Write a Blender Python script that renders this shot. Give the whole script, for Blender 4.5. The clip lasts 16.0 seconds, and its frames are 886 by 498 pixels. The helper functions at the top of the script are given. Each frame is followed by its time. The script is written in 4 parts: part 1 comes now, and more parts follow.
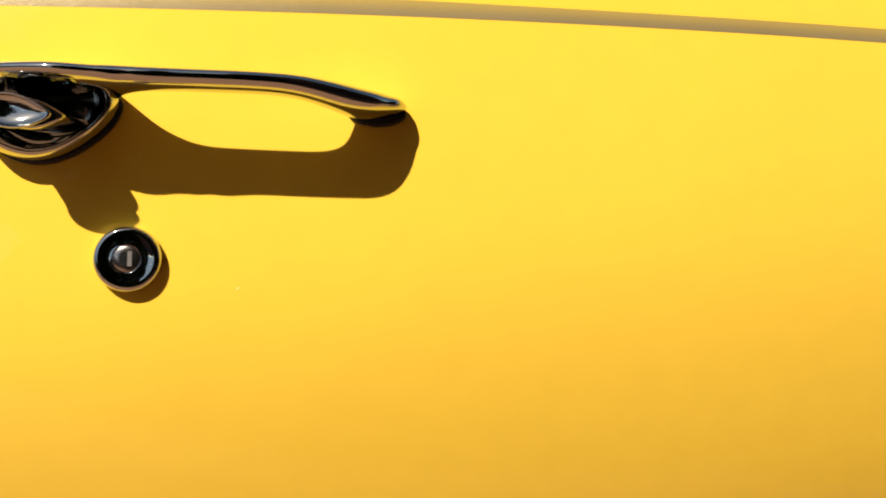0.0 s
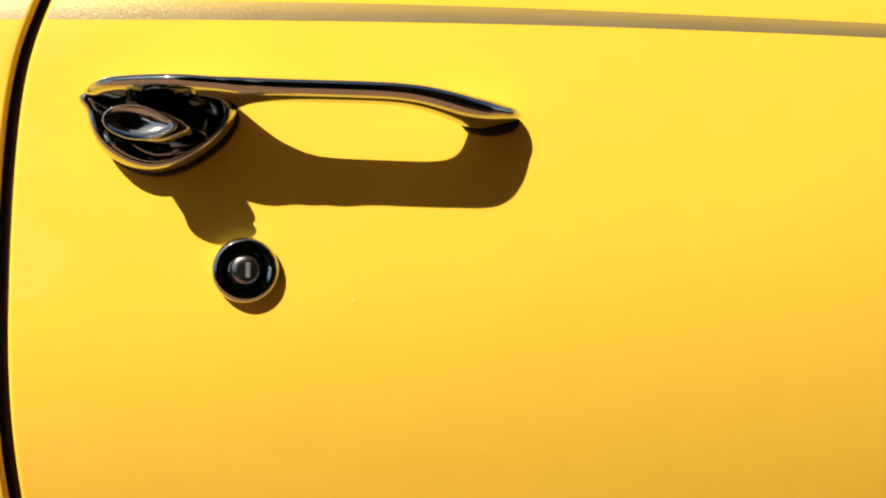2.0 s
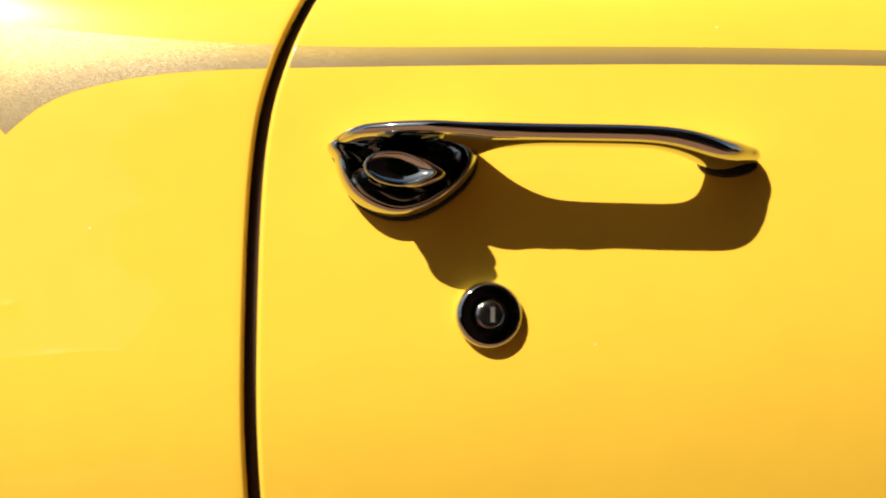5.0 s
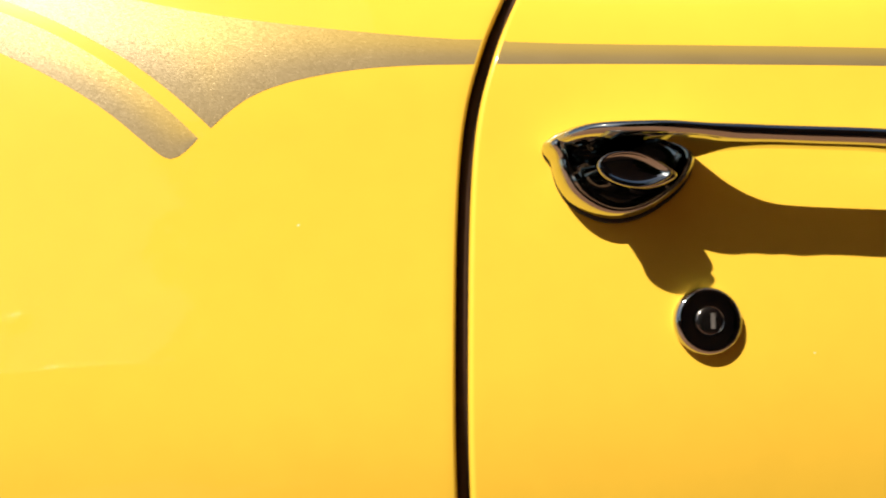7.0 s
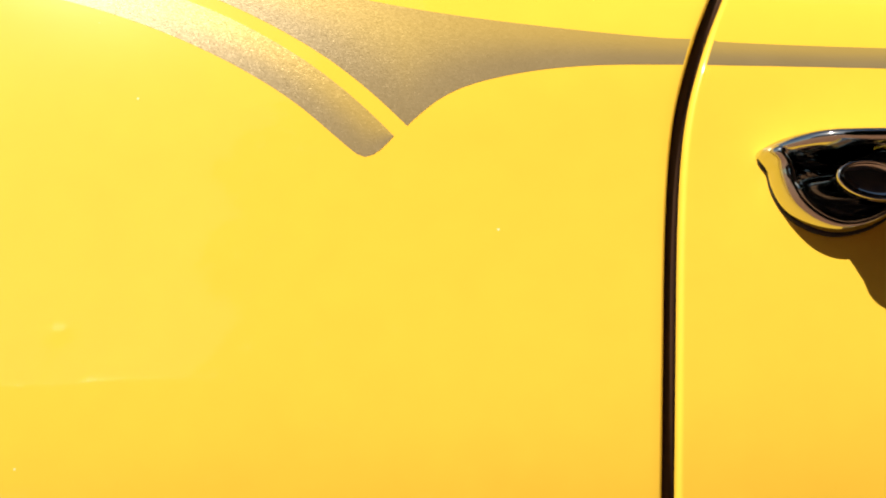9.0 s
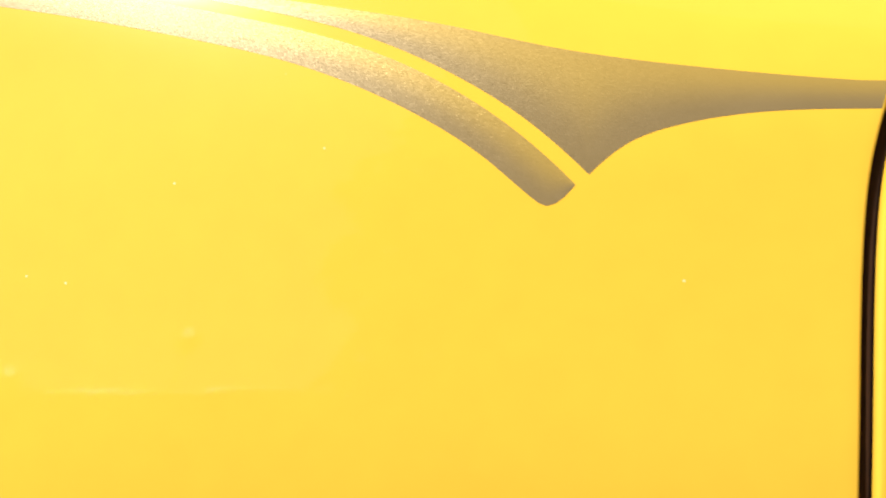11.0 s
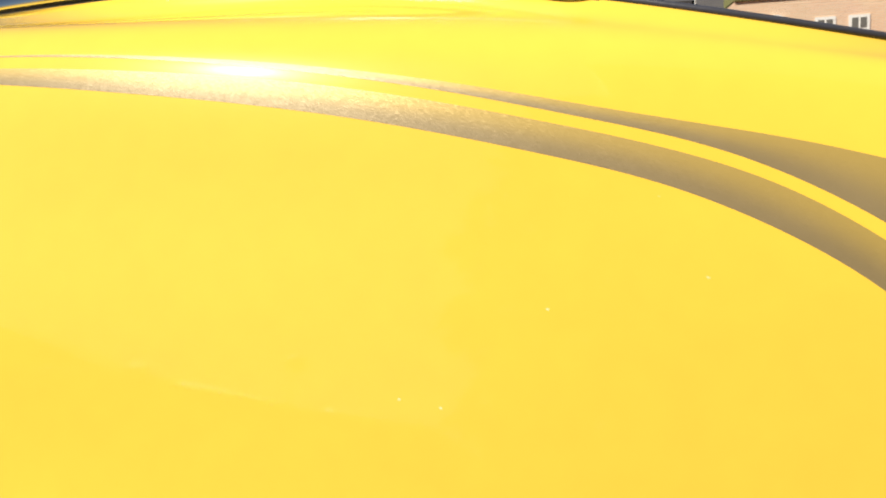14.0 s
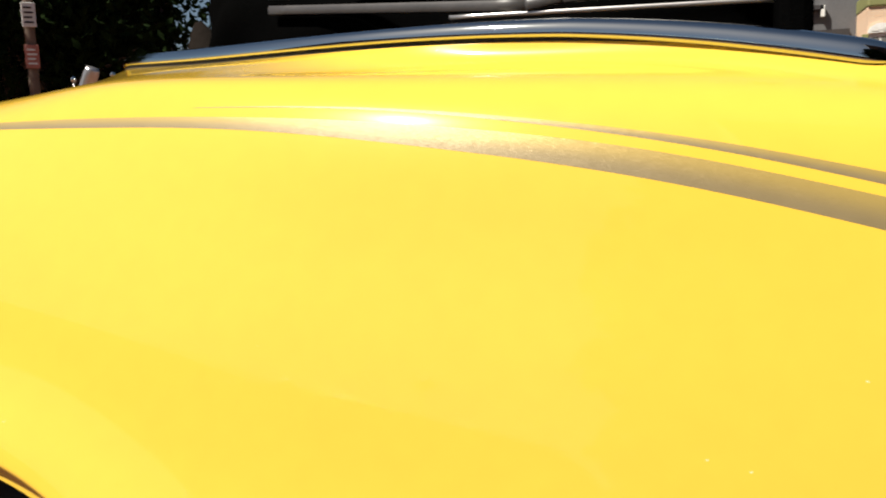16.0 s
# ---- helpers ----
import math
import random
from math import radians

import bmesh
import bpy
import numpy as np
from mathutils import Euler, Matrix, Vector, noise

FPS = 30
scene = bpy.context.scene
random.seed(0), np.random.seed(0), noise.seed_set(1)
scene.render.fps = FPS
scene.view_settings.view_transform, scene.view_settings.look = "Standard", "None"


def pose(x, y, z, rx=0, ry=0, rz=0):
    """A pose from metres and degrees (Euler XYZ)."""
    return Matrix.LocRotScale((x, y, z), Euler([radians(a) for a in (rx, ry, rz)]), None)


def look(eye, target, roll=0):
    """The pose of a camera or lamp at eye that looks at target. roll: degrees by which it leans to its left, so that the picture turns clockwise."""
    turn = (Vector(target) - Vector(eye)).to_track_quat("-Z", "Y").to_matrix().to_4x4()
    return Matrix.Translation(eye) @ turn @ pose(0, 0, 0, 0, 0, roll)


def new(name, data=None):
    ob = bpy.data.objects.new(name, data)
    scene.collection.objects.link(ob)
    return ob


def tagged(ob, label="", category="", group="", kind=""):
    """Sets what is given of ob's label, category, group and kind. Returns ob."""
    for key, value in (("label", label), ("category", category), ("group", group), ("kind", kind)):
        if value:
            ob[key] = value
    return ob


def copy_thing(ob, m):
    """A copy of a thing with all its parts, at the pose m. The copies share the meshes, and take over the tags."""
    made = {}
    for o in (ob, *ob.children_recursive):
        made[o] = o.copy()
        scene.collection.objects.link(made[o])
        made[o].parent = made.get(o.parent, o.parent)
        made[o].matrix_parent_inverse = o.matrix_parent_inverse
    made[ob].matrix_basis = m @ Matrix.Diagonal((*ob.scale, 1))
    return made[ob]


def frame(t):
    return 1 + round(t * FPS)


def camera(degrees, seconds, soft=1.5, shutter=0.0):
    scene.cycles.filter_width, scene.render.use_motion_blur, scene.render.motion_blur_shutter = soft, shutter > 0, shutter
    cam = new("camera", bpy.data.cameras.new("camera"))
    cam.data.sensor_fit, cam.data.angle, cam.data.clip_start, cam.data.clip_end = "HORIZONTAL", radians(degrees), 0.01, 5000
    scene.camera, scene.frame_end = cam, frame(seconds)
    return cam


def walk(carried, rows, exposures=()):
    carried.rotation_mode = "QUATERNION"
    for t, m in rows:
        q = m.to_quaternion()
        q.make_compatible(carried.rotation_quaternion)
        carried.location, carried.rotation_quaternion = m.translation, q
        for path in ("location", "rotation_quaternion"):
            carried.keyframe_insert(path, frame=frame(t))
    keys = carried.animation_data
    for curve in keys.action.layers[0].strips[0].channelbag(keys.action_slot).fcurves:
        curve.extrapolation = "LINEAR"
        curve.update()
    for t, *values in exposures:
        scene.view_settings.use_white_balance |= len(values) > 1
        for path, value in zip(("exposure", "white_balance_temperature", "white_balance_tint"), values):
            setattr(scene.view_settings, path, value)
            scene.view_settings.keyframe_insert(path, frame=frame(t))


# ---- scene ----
cam = camera(57.0, 16.0, soft=1.9, shutter=0.5)
PATH = [
    (0, (0.0640, -0.4070, 0.7270), (0.3500, 1.5530, 0.4430), -3.30),
    (0.5, (0.0565, -0.4030, 0.7260), (0.3265, 1.5605, 0.4450), -3.35),
    (1, (0.0490, -0.3990, 0.7250), (0.2870, 1.5680, 0.4470), -3.40),
    (1.5, (0.0390, -0.3990, 0.7320), (0.2510, 1.5670, 0.4340), -3.50),
    (2, (0.0250, -0.3965, 0.7285), (0.2300, 1.5770, 0.4760), -3.80),
    (2.5, (0.0130, -0.3945, 0.7300), (0.2010, 1.5820, 0.4930), -4.10),
    (3, (0.0040, -0.3920, 0.7315), (0.1540, 1.5900, 0.5115), -4.30),
    (3.5, (-0.0060, -0.3890, 0.7340), (0.1010, 1.5980, 0.5300), -4.30),
    (6, (-0.1190, -0.3780, 0.7400), (-0.0705, 0.6182, 0.6670), -4.30),
    (6.5, (-0.1420, -0.3730, 0.7410), (-0.1015, 0.6234, 0.6670), -3.60),
    (7, (-0.1650, -0.3690, 0.7470), (-0.1230, 0.6267, 0.6645), -3.50),
    (7.5, (-0.1880, -0.3640, 0.7457), (-0.1494, 0.6322, 0.6677), -3.45),
    (8, (-0.2053, -0.3575, 0.7488), (-0.1819, 0.6389, 0.6669), -3.50),
    (8.5, (-0.2228, -0.3519, 0.7485), (-0.2064, 0.6449, 0.6707), -2.80),
    (9, (-0.2414, -0.3480, 0.7508), (-0.2388, 0.6490, 0.6741), -2.00),
    (9.5, (-0.2378, -0.3546, 0.7500), (-0.3048, 0.6414, 0.6896), -1.71),
    (10, (-0.2404, -0.3561, 0.7518), (-0.3690, 0.6345, 0.7048), -1.70),
    (12.3, (-0.3563, -0.3409, 0.8360), (-0.4580, 0.6419, 0.6814), -3.06),
    (13, (-0.3892, -0.3445, 0.8512), (-0.5178, 0.6355, 0.6996), -2.89),
    (13.5, (-0.4052, -0.3542, 0.8553), (-0.5632, 0.6231, 0.7141), -3.15),
    (14, (-0.4283, -0.3575, 0.8680), (-0.6161, 0.6148, 0.7293), -2.87),
    (14.5, (-0.4530, -0.3605, 0.8808), (-0.6666, 0.6066, 0.7427), -2.32),
    (15, (-0.4766, -0.3681, 0.8901), (-0.7249, 0.5912, 0.7556), -2.30),
    (15.5, (-0.4999, -0.3800, 0.8991), (-0.7765, 0.5720, 0.7679), -2.18),
    (16, (-0.5276, -0.3958, 0.9029), (-0.8364, 0.5465, 0.7735), -1.75),
]
walk(cam, [(t, look(eye, target, roll)) for t, eye, target, roll in PATH], [(0.0, 0.88, 7250, 8), (7.0, 0.81, 7250, 8), (10.0, 0.75, 7050, 8), (13.0, 0.68, 6700, 8), (16.0, 0.675, 6500, 8)])

# ---- light ----
SUN = Vector((-0.425, -0.415, 0.805)).normalized()
world = bpy.data.worlds.new("sky")
scene.world = world
world.use_nodes = True
wn = world.node_tree
sky = wn.nodes.new("ShaderNodeTexSky")
sky.sky_type = "NISHITA"
sky.sun_disc = False
sky.sun_elevation = math.asin(SUN.z)
sky.sun_rotation = math.atan2(SUN.x, SUN.y)
wn.links.new(sky.outputs[0], wn.nodes["Background"].inputs[0])
wn.nodes["Background"].inputs[1].default_value = 0.037
sun = new("sun", bpy.data.lights.new("sun", "SUN"))
sun.data.energy = 4.8
sun.data.angle = radians(0.53)
sun.data.color = (1.0, 0.95, 0.86)
sun.matrix_world = look(SUN * 30, (0, 0, 0))


# ---- materials ----
def material(name, colour, rough=0.5, metal=0.0, coat=0.0, coat_rough=0.03, vary=0.0, scale=8.0, bump=0.0, bump_scale=200.0, spec=0.5):
    m = bpy.data.materials.new(name)
    m.use_nodes = True
    nt = m.node_tree
    b = nt.nodes["Principled BSDF"]
    b.inputs["Base Color"].default_value = (*colour, 1)
    b.inputs["Roughness"].default_value = rough
    b.inputs["Metallic"].default_value = metal
    b.inputs["Coat Weight"].default_value = coat
    b.inputs["Coat Roughness"].default_value = coat_rough
    b.inputs["Specular IOR Level"].default_value = spec
    co = nt.nodes.new("ShaderNodeTexCoord")
    if vary:
        big, fine = (nt.nodes.new("ShaderNodeTexNoise") for _ in range(2))
        big.inputs["Scale"].default_value, fine.inputs["Scale"].default_value = scale, scale * 11
        big.inputs["Detail"].default_value, fine.inputs["Detail"].default_value = 6, 4
        add = nt.nodes.new("ShaderNodeMath")
        add.operation = "ADD"
        ramp = nt.nodes.new("ShaderNodeMapRange")
        ramp.inputs[1].default_value, ramp.inputs[2].default_value = 0.6, 1.4
        ramp.inputs[3].default_value, ramp.inputs[4].default_value = 1 - vary, 1 + vary
        mul = nt.nodes.new("ShaderNodeVectorMath")
        mul.operation = "SCALE"
        mul.inputs[0].default_value = colour
        for n in (big, fine):
            nt.links.new(co.outputs["Object"], n.inputs["Vector"])
        nt.links.new(big.outputs[0], add.inputs[0])
        nt.links.new(fine.outputs[0], add.inputs[1])
        nt.links.new(add.outputs[0], ramp.inputs[0])
        nt.links.new(ramp.outputs[0], mul.inputs["Scale"])
        nt.links.new(mul.outputs[0], b.inputs["Base Color"])
    if bump:
        n = nt.nodes.new("ShaderNodeTexNoise")
        n.inputs["Scale"].default_value, n.inputs["Detail"].default_value = bump_scale, 3
        bp = nt.nodes.new("ShaderNodeBump")
        bp.inputs["Strength"].default_value, bp.inputs["Distance"].default_value = 1.0, bump
        nt.links.new(co.outputs["Object"], n.inputs["Vector"])
        nt.links.new(n.outputs[0], bp.inputs["Height"])
        nt.links.new(bp.outputs[0], b.inputs["Normal"])
        if coat:
            nt.links.new(bp.outputs[0], b.inputs["Coat Normal"])
    return m


def flake_paint():
    """Silver metal-flake lacquer under clear coat, shaded to gold along its upper edge: each small cell is tilted its own way."""
    m = material("silver_flake_paint", (0.41, 0.312, 0.125), 0.40, 0.17, 0.38, 0.05, spec=0.20)
    nt = m.node_tree
    b = nt.nodes["Principled BSDF"]
    co = nt.nodes.new("ShaderNodeTexCoord")
    stretch = nt.nodes.new("ShaderNodeMapping")
    stretch.inputs["Scale"].default_value = (0.55, 1, 1)
    nt.links.new(co.outputs["Object"], stretch.inputs["Vector"])
    cells = nt.nodes.new("ShaderNodeTexVoronoi")
    cells.inputs["Scale"].default_value = 3400
    nt.links.new(stretch.outputs[0], cells.inputs["Vector"])
    geo = nt.nodes.new("ShaderNodeNewGeometry")
    away = nt.nodes.new("ShaderNodeVectorMath")
    away.operation = "SUBTRACT"
    away.inputs[1].default_value = (0.5, 0.5, 0.5)
    nt.links.new(cells.outputs["Color"], away.inputs[0])
    cube = nt.nodes.new("ShaderNodeVectorMath")
    cube.operation = "MULTIPLY"
    nt.links.new(away.outputs[0], cube.inputs[0])
    size = nt.nodes.new("ShaderNodeVectorMath")
    size.operation = "LENGTH"
    nt.links.new(away.outputs[0], size.inputs[0])
    nt.links.new(size.outputs["Value"], cube.inputs[1])
    lean = nt.nodes.new("ShaderNodeVectorMath")
    lean.operation = "MULTIPLY_ADD"
    lean.inputs[1].default_value = (0.20, 0.20, 0.20)
    nt.links.new(cube.outputs[0], lean.inputs[0])
    nt.links.new(geo.outputs["Normal"], lean.inputs[2])
    unit = nt.nodes.new("ShaderNodeVectorMath")
    unit.operation = "NORMALIZE"
    nt.links.new(lean.outputs[0], unit.inputs[0])
    nt.links.new(unit.outputs[0], b.inputs["Normal"])
    soft = nt.nodes.new("ShaderNodeTexNoise")
    soft.inputs["Scale"].default_value = 30
    nt.links.new(co.outputs["Object"], soft.inputs["Vector"])
    mix = nt.nodes.new("ShaderNodeMix")
    mix.data_type = "RGBA"
    mix.inputs[6].default_value, mix.inputs[7].default_value = (0.215, 0.160, 0.078, 1), (0.265, 0.200, 0.102, 1)
    nt.links.new(soft.outputs[0], mix.inputs[0])
    # airbrushed gold towards the upper edge
    uv = nt.nodes.new("ShaderNodeUVMap")
    uv.uv_map = "across"
    part_uv = nt.nodes.new("ShaderNodeSeparateXYZ")
    nt.links.new(uv.outputs[0], part_uv.inputs[0])
    fade = nt.nodes.new("ShaderNodeMapRange")
    fade.interpolation_type = "SMOOTHSTEP"
    fade.inputs[1].default_value, fade.inputs[2].default_value, fade.inputs[3].default_value, fade.inputs[4].default_value = 0.1, 1.0, 0.0, 0.9
    nt.links.new(part_uv.outputs["Y"], fade.inputs[0])
    gold = nt.nodes.new("ShaderNodeMix")
    gold.data_type = "RGBA"
    gold.inputs[7].default_value = (0.40, 0.28, 0.075, 1)
    nt.links.new(fade.outputs[0], gold.inputs[0])
    nt.links.new(mix.outputs[2], gold.inputs[6])
    nt.links.new(gold.outputs[2], b.inputs["Base Color"])
    return m


def car_paint():
    """Yellow lacquer under polished clear coat, with a slight haze, swirl smudges and pale specks for dust and glints.
    """
    m = material("yellow_car_paint", (0.79, 0.492, 0.058), 0.25, 0, 1.0, 0.02, vary=0.03, scale=5, bump=0.000004, bump_scale=260, spec=0.055)
    nt = m.node_tree
    b = nt.nodes["Principled BSDF"]
    co = nt.nodes.new("ShaderNodeTexCoord")
    # smudges: the coat's polish differs in long soft streaks
    long = nt.nodes.new("ShaderNodeMapping")
    long.inputs["Scale"].default_value = (2.0, 9.0, 9.0)
    long.inputs["Rotation"].default_value = (0, radians(12), 0)
    smear = nt.nodes.new("ShaderNodeTexNoise")
    smear.inputs["Scale"].default_value, smear.inputs["Detail"].default_value, smear.inputs["Distortion"].default_value = 1.6, 7, 0.6
    gloss = nt.nodes.new("ShaderNodeMapRange")
    gloss.inputs[1].default_value, gloss.inputs[2].default_value, gloss.inputs[3].default_value, gloss.inputs[4].default_value = 0.35, 0.75, 0.028, 0.05
    nt.links.new(co.outputs["Object"], long.inputs["Vector"])
    nt.links.new(long.outputs[0], smear.inputs["Vector"])
    nt.links.new(smear.outputs[0], gloss.inputs[0])
    nt.links.new(gloss.outputs[0], b.inputs["Coat Roughness"])
    # dust and tiny glints, both painted as one small pale speck in some of the cells
    cells = nt.nodes.new("ShaderNodeTexVoronoi")
    cells.inputs["Scale"].default_value = 38
    nt.links.new(co.outputs["Object"], cells.inputs["Vector"])
    dot = nt.nodes.new("ShaderNodeMapRange")
    dot.inputs[1].default_value, dot.inputs[2].default_value, dot.inputs[3].default_value, dot.inputs[4].default_value = 0.018, 0.030, 0.75, 0.0
    nt.links.new(cells.outputs["Distance"], dot.inputs[0])
    some = nt.nodes.new("ShaderNodeSeparateColor")
    nt.links.new(cells.outputs["Color"], some.inputs[0])
    few = nt.nodes.new("ShaderNodeMath")
    few.operation = "GREATER_THAN"
    few.inputs[1].default_value = 0.55
    nt.links.new(some.outputs[0], few.inputs[0])
    both_on = nt.nodes.new("ShaderNodeMath")
    both_on.operation = "MULTIPLY"
    nt.links.new(dot.outputs[0], both_on.inputs[0])
    nt.links.new(few.outputs[0], both_on.inputs[1])
    mix = nt.nodes.new("ShaderNodeMix")
    mix.data_type = "RGBA"
    mix.inputs[7].default_value = (0.85, 0.78, 0.55, 1)
    nt.links.new(both_on.outputs[0], mix.inputs[0])
    nt.links.new(b.inputs["Base Color"].links[0].from_socket, mix.inputs[6])
    nt.links.new(mix.outputs[2], b.inputs["Base Color"])
    return m


YELLOW = car_paint()
FLAKE = flake_paint()
CHROME = material("chrome", (0.58, 0.61, 0.59), 0.04, 1.0, bump=0.000008, bump_scale=120)
CHROME_WORN = material("worn_chrome", (0.55, 0.51, 0.49), 0.30, 0.85, vary=0.12, scale=60)
PLUG = material("dull_lock_metal", (0.40, 0.37, 0.36), 0.2, 1.0, vary=0.15, scale=90)
# brown of the shade inside the door gap, put into the colour
GAP_SHADE = material("brown_jamb_paint", (0.05, 0.018, 0.006), 0.7, vary=0.2, scale=20)
RUBBER = material("black_rubber", (0.012, 0.011, 0.010), 0.6, vary=0.2, scale=40)
CONTACT_BLACK = material("gasket", (0.008, 0.007, 0.006), 0.5, vary=0.2, scale=60)
VINYL = material("grey_vinyl_piping", (0.045, 0.045, 0.055), 0.28, vary=0.1, scale=50, bump=0.0002, bump_scale=300)
CANVAS = material("black_canvas", (0.002, 0.002, 0.002), 0.95, vary=0.25, scale=20, bump=0.0006, bump_scale=500, spec=0.0)
FADED = material("faded_canvas", (0.016, 0.013, 0.011), 0.95, vary=0.2, scale=15, bump=0.0006, bump_scale=400, spec=0.0)
IRON = material("grey_painted_steel", (0.075, 0.068, 0.066), 0.4, 0.2, vary=0.2, scale=30)
DARK = material("dark_interior", (0.015, 0.013, 0.012), 0.8, vary=0.2, scale=10)
TYRE = material("tyre_rubber", (0.02, 0.02, 0.02), 0.75, vary=0.2, scale=30, bump=0.001, bump_scale=150)
ASPHALT = material("worn_paving", (0.155, 0.070, 0.038), 0.9, vary=0.25, scale=3, bump=0.004, bump_scale=120)


def brickwork():
    """Tan bricks in running bond with pale joints, each brick its own shade, worn in patches."""
    m = material("tan_brick", (0.5, 0.33, 0.2), 0.9)
    nt = m.node_tree
    b = nt.nodes["Principled BSDF"]
    co = nt.nodes.new("ShaderNodeTexCoord")
    turn = nt.nodes.new("ShaderNodeMapping")
    turn.inputs["Rotation"].default_value = (radians(90), 0, 0)
    br = nt.nodes.new("ShaderNodeTexBrick")
    br.inputs["Color1"].default_value, br.inputs["Color2"].default_value, br.inputs["Mortar"].default_value = (0.80, 0.56, 0.38, 1), (0.76, 0.51, 0.335, 1), (0.77, 0.58, 0.42, 1)
    br.inputs["Scale"].default_value, br.inputs["Mortar Size"].default_value = 1.0, 0.010
    br.inputs["Brick Width"].default_value, br.inputs["Row Height"].default_value = 0.215, 0.075
    patch = nt.nodes.new("ShaderNodeTexNoise")
    patch.inputs["Scale"].default_value, patch.inputs["Detail"].default_value = 0.8, 6
    mix = nt.nodes.new("ShaderNodeMix")
    mix.data_type, mix.blend_type = "RGBA", "MULTIPLY"
    mix.inputs[0].default_value = 0.18
    nt.links.new(co.outputs["Object"], turn.inputs["Vector"])
    nt.links.new(turn.outputs[0], br.inputs["Vector"])
    nt.links.new(co.outputs["Object"], patch.inputs["Vector"])
    nt.links.new(br.outputs["Color"], mix.inputs[6])
    nt.links.new(patch.outputs["Color"], mix.inputs[7])
    nt.links.new(mix.outputs[2], b.inputs["Base Color"])
    bp = nt.nodes.new("ShaderNodeBump")
    bp.inputs["Distance"].default_value, bp.invert = 0.01, True
    nt.links.new(br.outputs["Fac"], bp.inputs["Height"])
    nt.links.new(bp.outputs[0], b.inputs["Normal"])
    return m


BRICK = brickwork()
# brick set near black, with the walls' shade put into the colour
SHADE_BRICK = material("dark_brick", (0.036, 0.017, 0.011), 0.9, vary=0.25, scale=1.5, bump=0.004, bump_scale=25)
MORTAR = material("mortar", (0.45, 0.38, 0.30), 0.95, vary=0.1, scale=6)
WHITE = material("white_paint", (0.75, 0.73, 0.68), 0.6, vary=0.06, scale=8)
OLIVE = material("olive_shutter_paint", (0.22, 0.22, 0.08), 0.6, vary=0.1, scale=10)
GREYWALL = material("grey_siding", (0.12, 0.115, 0.117), 0.85, vary=0.12, scale=2, bump=0.004, bump_scale=20)
DARKTRIM = material("dark_trim", (0.035, 0.03, 0.03), 0.7, vary=0.15, scale=4)
PANE = material("window_glass", (0.16, 0.155, 0.14), 0.05, 0, spec=0.8, vary=0.1, scale=1)
CREAM = material("cream_board", (0.72, 0.62, 0.48), 0.7, vary=0.05, scale=4)
RED = material("red_paint", (0.45, 0.03, 0.05), 0.5, vary=0.08, scale=6)
BARK = material("bark", (0.09, 0.065, 0.045), 0.95, vary=0.3, scale=6, bump=0.02, bump_scale=20)
# leaf green taken almost to black: the crowns' deep shade is in the colour
SHADE_LEAF = material("leaf", (0.008, 0.016, 0.003), 0.9, vary=0.4, scale=3, spec=0.05)
POLE = material("weathered_pole", (0.16, 0.11, 0.08), 0.9, vary=0.25, scale=5, bump=0.004, bump_scale=40)
SIGNRED = material("faded_red", (0.42, 0.16, 0.12), 0.6, vary=0.1, scale=8)


# ---- mesh helpers ----
def mesh_part(name, verts, faces, mat, parent=None, label="", smooth=True):
    me = bpy.data.meshes.new(name)
    me.from_pydata([tuple(map(float, v)) for v in verts], [], [tuple(map(int, f)) for f in faces])
    me.materials.append(mat)
    if smooth:
        me.polygons.foreach_set("use_smooth", [True] * len(me.polygons))
    me.update()
    ob = new(name, me)
    ob.parent = parent
    if label:
        ob["label"] = label
    return ob


def grid_faces(rows, cols, wrap=False, start=0):
    out = []
    for i in range(rows - 1):
        for j in range(cols if wrap else cols - 1):
            k = (j + 1) % cols
            out.append((start + i * cols + j, start + i * cols + k, start + (i + 1) * cols + k, start + (i + 1) * cols + j))
    return out


def sheet(name, pts, mat, parent, label="", flip=False):
    pts = np.asarray(pts)
    r, c = pts.shape[:2]
    faces = grid_faces(r, c)
    if flip:
        faces = [f[::-1] for f in faces]
    ob = mesh_part(name, pts.reshape(-1, 3), faces, mat, parent, label)
    if mat is FLAKE:
        uv = ob.data.uv_layers.new(name="across")
        k = np.array(faces).ravel()
        uv.data.foreach_set("uv", np.column_stack([k // c / (r - 1), k % c / (c - 1)]).ravel())
    return ob


def part(name, bm, mat, parent=None, label="", smooth=False):
    me = bpy.data.meshes.new(name)
    bmesh.ops.recalc_face_normals(bm, faces=bm.faces)
    bm.to_mesh(me)
    bm.free()
    me.materials.append(mat)
    if smooth:
        me.polygons.foreach_set("use_smooth", [True] * len(me.polygons))
    ob = new(name, me)
    ob.parent = parent
    if label:
        ob["label"] = label
    return ob


def block(bm, lo, hi, bevel=0.0):
    m = Matrix.LocRotScale([(a + b) / 2 for a, b in zip(lo, hi)], None, [b - a for a, b in zip(lo, hi)])
    made = bmesh.ops.create_cube(bm, size=1, matrix=m)["verts"]
    if bevel:
        edges = list({e for v in made for e in v.link_edges})
        bmesh.ops.bevel(bm, geom=edges, offset=bevel, segments=2, affect="EDGES", profile=0.5)
    return bm


def box(name, lo, hi, mat, parent=None, label="", bevel=0.0):
    return part(name, block(bmesh.new(), lo, hi, bevel), mat, parent, label)


